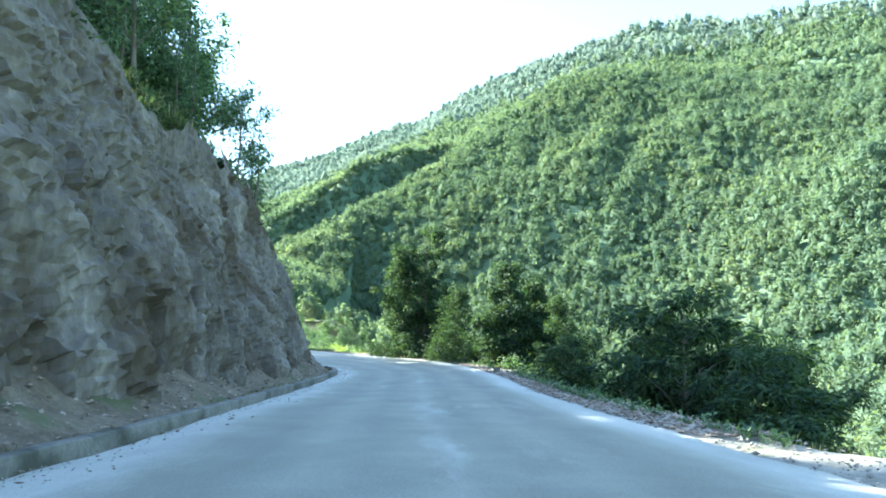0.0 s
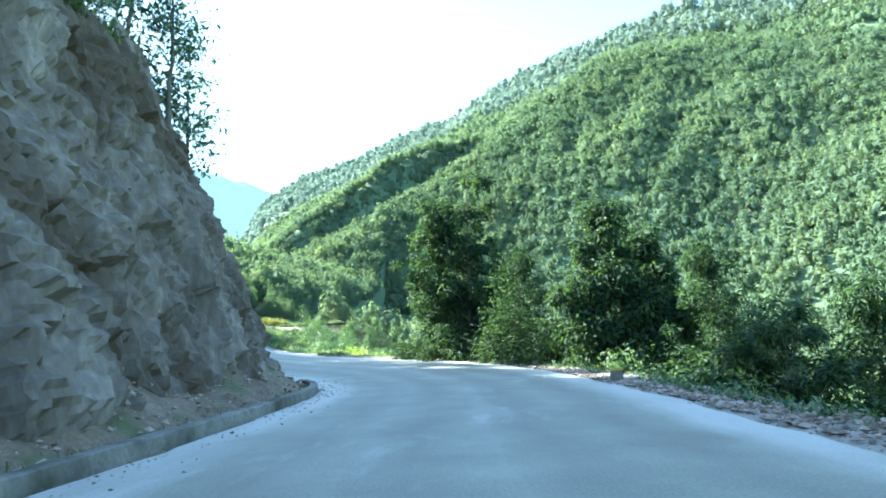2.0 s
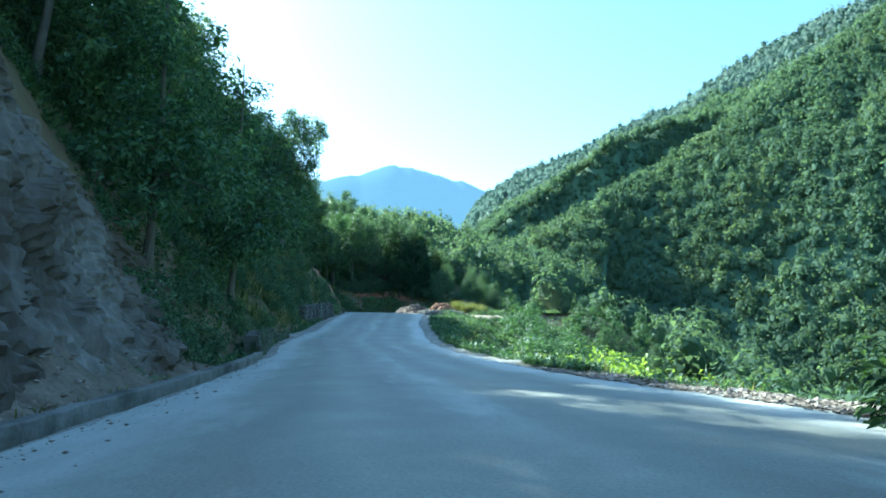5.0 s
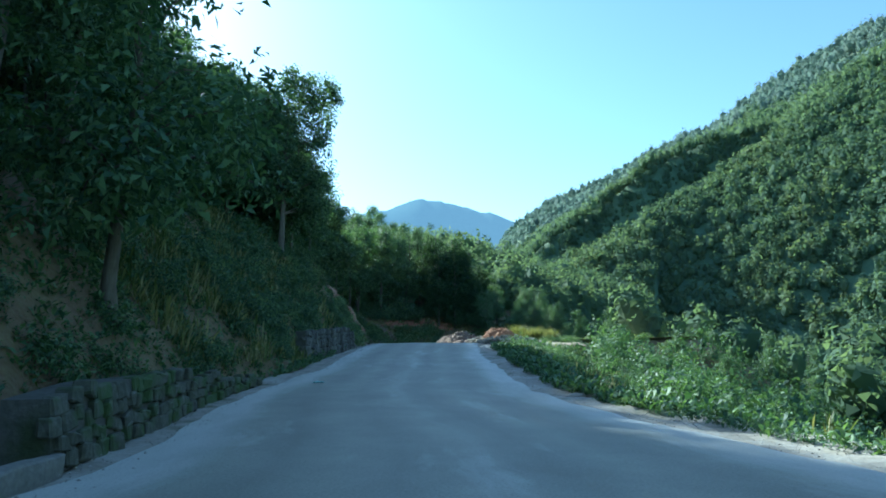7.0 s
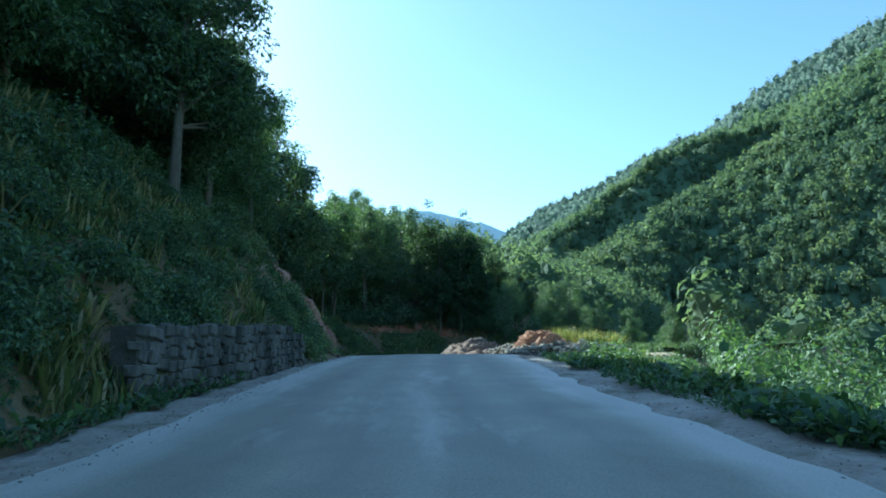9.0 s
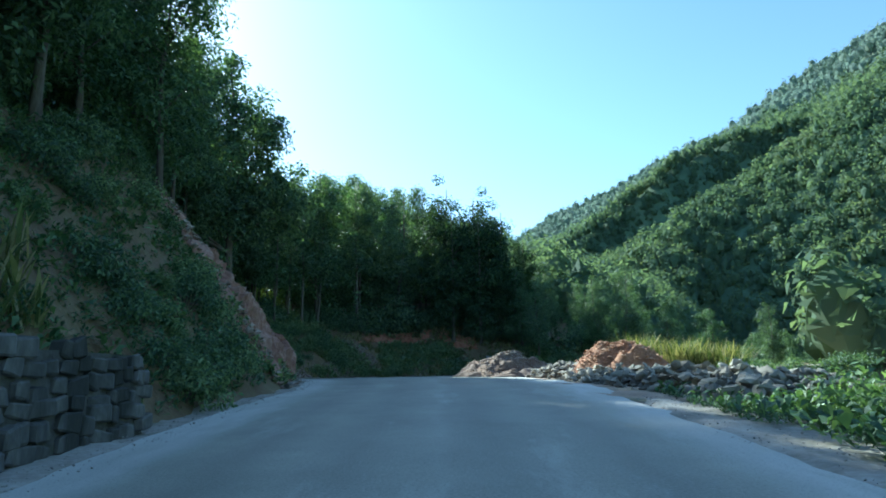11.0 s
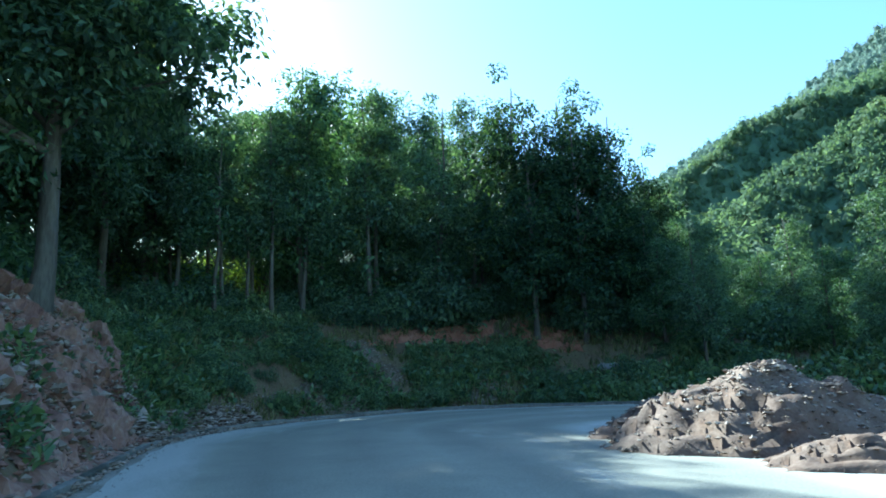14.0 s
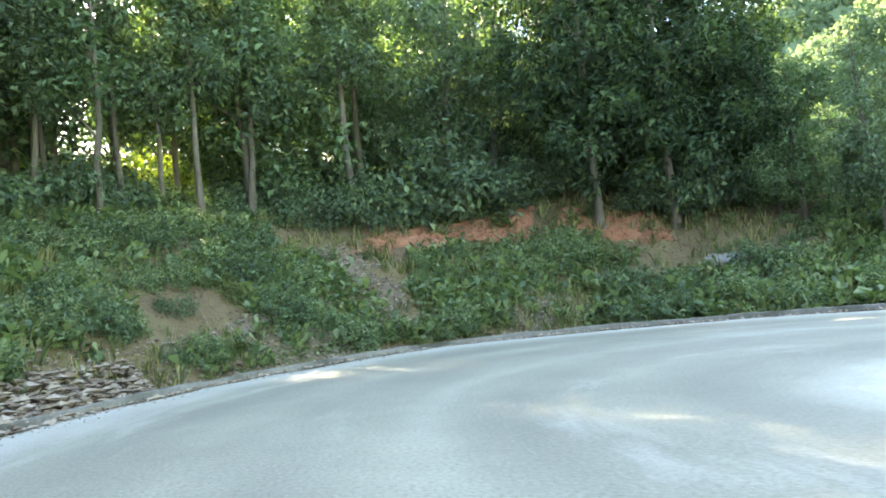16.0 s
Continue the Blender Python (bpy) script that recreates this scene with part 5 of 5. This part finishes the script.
for i in range(260):
    bk, bd = 17.0 + 4.4 * r2.random(), 0.9 + 4.6 * r2.random()
    if (18.8 < bk < 19.15 and bd > 1.0) or (18.6 < bk < 20.6 and bd > 4.0) or (19.6 < bk < 19.9 and bd < 2.4) or bd < (1.35 if bk < 18.0 else 1.1 + 0.5 * math.sin(bk * 9)):
        continue
    x, y = side_point(bk, bd)
    place(bank_bush if r2.random() < 0.7 else under_bush, x, y, None, r2.random() * 360, 0.28 + 0.42 * r2.random() ** 1.5, 0.1)
for i in range(15):
    x, y = side_point(14.1 + 0.7 * r2.random(), 0.7 + 2.0 * r2.random())
    place(bank_bush if i % 3 else shade_bush, x, y, None, r2.random() * 360, 0.45 + 0.4 * r2.random(), 0.15)
for i in range(24):
    x, y = side_point(14.0 + 0.9 * r2.random(), 1.0 + 5.6 * r2.random())
    place(under_bush if r2.random() < 0.6 else bank_bush, x, y, None, r2.random() * 360, 0.35 + 0.5 * r2.random(), 0.2)
for i in range(130):
    x, y = side_point(9.2 + 4.6 * r2.random(), 1.2 + 6.5 * r2.random())
    place(shade_bush if r2.random() < 0.7 else mid_bush, x, y, None, r2.random() * 360, 0.35 + 0.5 * r2.random(), 0.2)
for x, y, s in ((-14, 116, 0.42), (-17, 112, 0.36), (-11, 120, 0.45), (-8, 113, 0.5), (-12, 108, 0.45), (-5, 119, 0.5)):
    place(wood_a if rng.random() < 0.5 else wood_b, x, y, None, rng.random() * 360, s)
for proto in (slim_a, slim_b, wood_a, wood_b, wood_c, wood_d, big_a, edge_tree, edge_tree_b, edge_tree_c, tier_tree, dark_bush, pale_bush, mid_bush, lime_bush, under_bush, bank_bush, shade_bush):
    remove(proto)


# ---- ground cover ----
def cover(name, pts, size, mat, label, seed, each=7, blade=False, category="weeds", thin=0.03):
    """Low plants: a rosette of leaves, or a tuft of blades, at each point."""
    r = np.random.default_rng(seed)
    n = len(pts)
    c = np.repeat(pts, each, axis=0)
    a = r.random(n * each) * 6.28
    tilt = (0.15 + 0.5 * r.random(n * each)) if blade else (0.4 + 1.0 * r.random(n * each))
    s = np.repeat(np.asarray(size), each) * (0.6 + 0.7 * r.random(n * each))
    way = np.stack([np.cos(a) * np.sin(tilt), np.sin(a) * np.sin(tilt), np.cos(tilt)], -1)
    side = np.stack([-np.sin(a), np.cos(a), 0 * a], -1) + r.normal(size=(n * each, 3)) * 0.3
    w = (thin if blade else 0.30) * s
    st = c + r.normal(size=c.shape) * np.array([1, 1, 0]) * (0.12 if blade else 0.3) * s[:, None]
    if not blade:
        st[:, 2] += s * r.random(n * each) * 1.0
    v = np.stack([st - side * (w * (0.7 if blade else 0.05))[:, None], st + side * (w * (0.7 if blade else 0.05))[:, None],
                  st + way * (s * 0.6)[:, None] + side * (w * (0.9 if blade else 0.6))[:, None], st + way * (s * (1.0))[:, None] - np.array([0, 0, 0.18]) * s[:, None],
                  st + way * (s * 0.6)[:, None] - side * (w * (0.9 if blade else 0.6))[:, None]], 1)
    q = np.arange(n * each)[:, None] * 5
    f = np.concatenate([q + np.array([[0, 1, 2]]), q + np.array([[0, 2, 4]]), q + np.array([[4, 2, 3]])])
    return put(name, quick_mesh(name, v.reshape(-1, 3), f, mat), label=label, category=category, kind="stuff")


rng = np.random.default_rng(500)
p = edge_points(rng, 16000, 17.0, 22.5, 0.7, 7.0, True, -0.02)
p = p[fbm(p / 1.6, 3, 77) > -0.22]
bk, bl, _, _ = road_coords(p[:, 0], p[:, 1])
bare = ((bk > 18.65) & (bk < 20.6) & (bl > 4.0) & (bl < 5.5)) | ((np.abs(bk - 19.0 + 0.05 * (bl - 2)) < 0.11) & (bl > 1.2) & (bl < 4.2)) | ((np.abs(bk - 19.75) < 0.1) & (bl < 2.4))
p = p[~(bare & (fbm(p / 0.7, 3, 78) > -0.35))]
cover("bank_weeds", p, 0.09 + 0.2 * rng.random(len(p)) ** 2, LEAF_WEED, "low green weeds covering the bank", 501, 12)
p = edge_points(r2, 900, 15.0, 17.3, 0.3, 2.2, True, 0.05)
p = p[fbm(p / 1.1, 2, 74) > 0.1]
cover("scree_weeds", p, 0.12 + 0.14 * r2.random(len(p)), LEAF_WEED, "scattered green weeds at the foot of the reddish cutting", 508, 14)
p = edge_points(rng, 7000, 16.9, 22.5, 0.6, 7.0, True, -0.02)
p = p[fbm(p / 1.5, 3, 79) > -0.1]
cover("bank_grass", p, 0.15 + 0.3 * rng.random(len(p)), GRASS, "patchy green and straw grass on the bank", 502, 7, True, "grass")
p = edge_points(rng, 12000, 9.4, 15.0, 0.6, 9.0, True, -0.02)
cover("slope_weeds", p, 0.07 + 0.16 * rng.random(len(p)) ** 2, LEAF_MID, "dense weeds on the steep uphill slope", 503, 12)
p = edge_points(rng, 4200, 11.0, 13.8, 1.2, 8.0, True, -0.02)
p = p[fbm(p / 1.5, 3, 78) > 0.0]
cover("slope_grass", p, 0.35 + 0.5 * rng.random(len(p)), GRASS, "long pale grass hanging on the uphill slope", 504, 8, True, "grass")
p = edge_points(rng, 22000, 0.4, 14.8, 0.6, 10.0, False, -0.02, 1.3)
p = p[fbm(p / 2.0, 3, 81) > -0.25]
cover("verge_weeds", p, 0.06 + 0.13 * rng.random(len(p)) ** 2, LEAF_MID, "green weeds on the verge below the road", 505, 9)
p = edge_points(r2, 5200, 9.2, 14.2, 0.45, 2.6, False, 0.0)
p = p[fbm(p / 1.2, 3, 86) > -0.05]
cover("edge_weeds", p, 0.08 + 0.16 * r2.random(len(p)), LEAF_MID, "patchy low weeds along the gravel shoulder", 509, 9)
p = edge_points(rng, 9000, 0.4, 14.6, 1.3, 9.0, False, -0.02, 1.0)
p = p[fbm(p / 2.2, 3, 80) > 0.12]
cover("verge_grass", p, 0.2 + 0.4 * rng.random(len(p)), GRASS, "tall green and straw grass on the verge", 506, 7, True, "grass")
r3 = np.random.default_rng(560)
p = edge_points(r3, 6500, 12.4, 15.0, 1.4, 16.0, False, -0.02)
p = p[((p[:, 0] + 32.9) ** 2 + (p[:, 1] - 109.0) ** 2 > 9) & ((p[:, 0] + 31) ** 2 + (p[:, 1] - 104) ** 2 > 22)]
cover("terrace_weeds", p, 0.08 + 0.2 * r3.random(len(p)) ** 2, LEAF_MID, "green weeds covering the slope below the yard", 561, 12)
for x, y, high in ((-31.4, 112.6, 1.5), (-32.9, 113.6, 1.7), (-30.0, 112.4, 1.3)):
    c = np.array([(x, y, float(ground_z(x, y)[0]))]) + r3.normal(size=(60, 3)) * np.array([0.3, 0.3, 0])
    cover("tall_grass", c, high * (0.7 + 0.4 * r3.random(60)), GRASS, "tall arching clump of pale green grass behind the earth heap", int(high * 100), 26, True, "grass", 0.007)
ks = 0.5 + 8.6 * r3.random(3600)
hs = np.interp(ks, [0, 5, 6, 7, 8, 8.9, 9.4], [9.6, 9.6, 10.0, 10.6, 10.4, 8.6, 4.0])
ds = np.interp(ks, [0, 5, 6, 7, 9.2], [1.3, 1.2, 1.1, 0.9, 0.7]) + np.interp(ks, [0, 4.5, 5, 6, 7, 8, 9.2], [0.30, 0.33, 0.37, 0.40, 0.41, 0.45, 0.66]) * hs
ds = ds + 0.1 + 1.3 * r3.random(3600) ** 1.5
top = np.stack([np.interp(ks, KS, EL[:, 0]) - ds * np.interp(ks, KS, ACROSS[:, 0]), np.interp(ks, KS, EL[:, 1]) - ds * np.interp(ks, KS, ACROSS[:, 1]), np.interp(ks, KS, EZ) + hs - 0.45], -1)
cover("cutting_top_weeds", top[:2200], 0.12 + 0.25 * r3.random(2200) ** 2, LEAF_DARK, "dark weeds along the top of the cutting", 562, 9)
cover("cutting_top_grass", top[2200:], 0.3 + 0.5 * r3.random(1400), GRASS, "dry grass along the top of the cutting", 563, 7, True, "grass", 0.015)
p = edge_points(rng, 4200, 0.4, 9.2, 0.4, 1.9, True, 0.08)
p = p[fbm(p / 1.3, 3, 83) > 0.0]
cover("kerbside_grass", p, 0.06 + 0.13 * rng.random(len(p)), GRASS, "short dusty grass behind the kerb", 507, 6, True, "grass")


def soil_patch(name, k0, k1, d0, d1, mat, label, seed):
    """Bare ground on the bank: a raised, ragged sheet whose rim dips into the soil."""
    nu, nv = int(max(12, (k1 - k0) * 70)), int(max(12, (d1 - d0) * 16))
    u, v = np.meshgrid(np.linspace(0, 1, nu), np.linspace(0, 1, nv), indexing="ij")
    ks, ds = k0 + (k1 - k0) * u.ravel(), d0 + (d1 - d0) * v.ravel()
    x, y = (np.interp(ks, KS, EL[:, a]) - ds * np.interp(ks, KS, ACROSS[:, a]) for a in (0, 1))
    at = np.stack([x, y, 0 * x], -1)
    rim = np.minimum(np.minimum(u, 1 - u) * 3.2, np.minimum(v, 1 - v) * 3.2).ravel()
    rise = np.clip(rim + 0.9 * fbm(at * 1.3, 3, seed) - 0.25, -0.5, 0.6)
    z = ground_z(x, y) + 0.14 * rise + 0.05 * fbm(at * 5.0, 3, seed + 1)
    return put(name, quick_mesh(name, np.stack([x, y, z], -1), grid_faces(nu, nv), mat, True), label=label, category="soil", kind="stuff")


rng = np.random.default_rng(520)
for k0, k1, d0, d1, n, mat, name, label in (
        (18.95, 20.1, 4.0, 5.7, 3000, REDSOIL, "red_soil_scar", "bare crumbly red soil at the top of the bank"),
        (20.05, 20.5, 4.2, 5.6, 1200, REDSOIL, "red_soil_scar", "bare crumbly red soil at the top of the bank"),
        (18.85, 19.15, 0.9, 4.3, 3400, TALUS, "soil_slide", "brown slide of loose soil down the bank"),
        (18.3, 18.8, 0.5, 1.9, 3600, TALUS, "soil_slide", "brown litter and loose soil on the lower bank"),
        (19.6, 19.9, 0.3, 2.6, 2400, TALUS, "soil_slide", "brown slide of loose soil down the bank")):
    slide = soil_patch(name, k0, k1, d0, d1, mat, label, int(k0 * 10))
    p = np.array([tuple(v.co) for v in slide.data.vertices])
    p = p[p[:, 2] > ground_z(p[:, 0], p[:, 1])]
    p = p[rng.integers(0, len(p), n)] + rng.normal(size=(n, 3)) * np.array([0.06, 0.06, 0.008])
    crumbs = scatter_stones("crumbs", p, 0.02 + 0.09 * rng.random(len(p)) ** 2.5, mat if mat is REDSOIL else RUBBLE, "", int(k0 * 100), 0.6)
    crumbs.parent = slide
    for key in ("label", "category"):
        if key in crumbs:
            del crumbs[key]
p = edge_points(rng, 1500, 16.9, 21.6, 0.9, 6.0, True, -0.02)
p = p[fbm(p / 0.9, 3, 91) > 0.0]
cover("dry_stems", p, 0.25 + 0.4 * rng.random(len(p)), DRY_STEM, "dry brown weed stalks standing on the bank", 521, 5, True, "weeds", 0.008)

# ---- forest on the far slopes ----
def forest(name, n, r0, r1, a0, a1, size, mat, label, seed, tufts=34, spots=None, fine=0.12, core_size=1.0):
    r = np.random.default_rng(seed)
    az = np.radians(a0 + (a1 - a0) * r.random(n))
    rad = np.sqrt(r0 * r0 + (r1 * r1 - r0 * r0) * r.random(n))
    x, y = CX + rad * np.sin(az), CY + rad * np.cos(az)
    k, dl, dr, _ = road_coords(x, y)
    ok = (np.maximum(dl, dr) > 26) & ~((dl > 0) & (dl < 100) & (k < 19.3)) & ~((dl > 0) & (dl < 70))
    x, y = x[ok], y[ok]
    if spots is not None:
        x, y = spots[:, 0], spots[:, 1]
    z = ground_z(x, y)
    n = len(x)
    s = size * (0.5 + 1.1 * r.random(n) ** 2.2)
    tall = s * (0.8 + 0.7 * r.random(n))
    # crown: a lumpy core with leaf tufts standing out of it
    bm = bmesh.new()
    bmesh.ops.create_icosphere(bm, subdivisions=1, radius=1.0)
    ico = np.array([tuple(v.co) for v in bm.verts])
    tri = np.array([[v.index for v in f.verts] for f in bm.faces])
    bm.free()
    nv = len(ico)
    sc = np.stack([s * 0.5, s * 0.5, tall * 0.62], -1)
    mid = np.stack([x, y, z + tall * 0.55], -1)
    at = (ico[None] * 1.7 + r.random((n, 1, 3)) * 200).reshape(-1, 3)
    core = core_size * ico[None] * (0.66 + 0.28 * vnoise(at, seed) + 0.3 * (r.random(n * nv) - 0.5)).reshape(n, nv, 1)
    cv = core * sc[:, None] + mid[:, None]
    cf = (tri[None] + nv * np.arange(n)[:, None, None]).reshape(-1, 3)
    d = r.normal(size=(n, tufts, 3))
    d /= np.linalg.norm(d, axis=2)[..., None]
    d[..., 2] = np.where(d[..., 2] < -0.3, -d[..., 2], d[..., 2])
    pt = d * (0.72 + 0.4 * r.random((n, tufts, 1))) * sc[:, None] + mid[:, None]
    w1 = r.normal(size=(n, tufts, 3))
    w1 = np.cross(w1, d) + 0.35 * d
    w1 /= np.linalg.norm(w1, axis=2)[..., None]
    w2 = np.cross(d, w1) + 0.3 * r.normal(size=d.shape)
    ls = (s * fine)[:, None, None] * (0.6 + 0.8 * r.random((n, tufts, 1)))
    tv = np.stack([pt - w1 * ls, pt + w2 * ls * 0.8, pt + w1 * ls], 2)
    tf = np.arange(n * tufts * 3).reshape(-1, 3) + n * nv
    v = np.concatenate([cv.reshape(-1, 3), tv.reshape(-1, 3)])
    return put(name, quick_mesh(name, v, np.concatenate([cf, tf]), mat), label=label, category="forest", kind="stuff")


forest("hillside_forest", 34000, 120, 345, -24, 62, 3.3, FOREST, "dense sunlit green forest covering the mountainside", 601, 36, None, 0.125, 0.85)
forest("valley_thicket", 3600, 60, 130, -26, 125, 4.0, FOREST, "green thicket filling the valley below the road", 602, 90, None, 0.085)
forest("upper_forest", 17000, 345, 560, -24, 46, 4.4, FOREST, "forest on the upper mountainside", 603, 18, None, 0.14, 0.85)
forest("ridge_forest", 11000, 520, 800, -24, 44, 6.0, FOREST_HAZY, "forest along the mountain ridge, coloured pale for haze", 604, 14, None, 0.15)
forest("far_ridge_forest", 4500, 780, 1350, -24, 6, 8.0, FOREST_HAZY, "distant forest along the far ridge, coloured pale for haze", 605, 12, None, 0.15)
rng = np.random.default_rng(610)
p = edge_points(rng, 2600, 0.2, 16.0, 24.0, 75.0, False)
p = p[~((p[:, 1] > 100) & (p[:, 0] < -18))]
forest("slope_thicket", 1, 60, 61, 0, 1, 3.4, FOREST, "green scrub and small trees on the slope below the road", 611, 120, p, 0.08, 0.7)
p = edge_points(rng, 1300, 19.8, 24.0, 25.0, 80.0, True)
fx, fy = -26 + 40 * rng.random(700), 124 + 75 * rng.random(700)
p = np.concatenate([p, np.stack([fx, fy, 0 * fx], -1)])
forest("lower_wood", 1, 60, 61, 0, 1, 3.2, FOREST, "green wood on the slope beyond the bend", 612, 110, p, 0.08)
p = edge_points(rng, 1500, 8.8, 16.2, 7.0, 26.0, False)
p = p[~((p[:, 1] > 101) & (p[:, 0] < -25))]
forest("terrace_scrub", 1, 60, 61, 0, 1, 1.3, LEAF_MID, "low green scrub on the slope below the road", 613, 190, p, 0.06, 0.35)
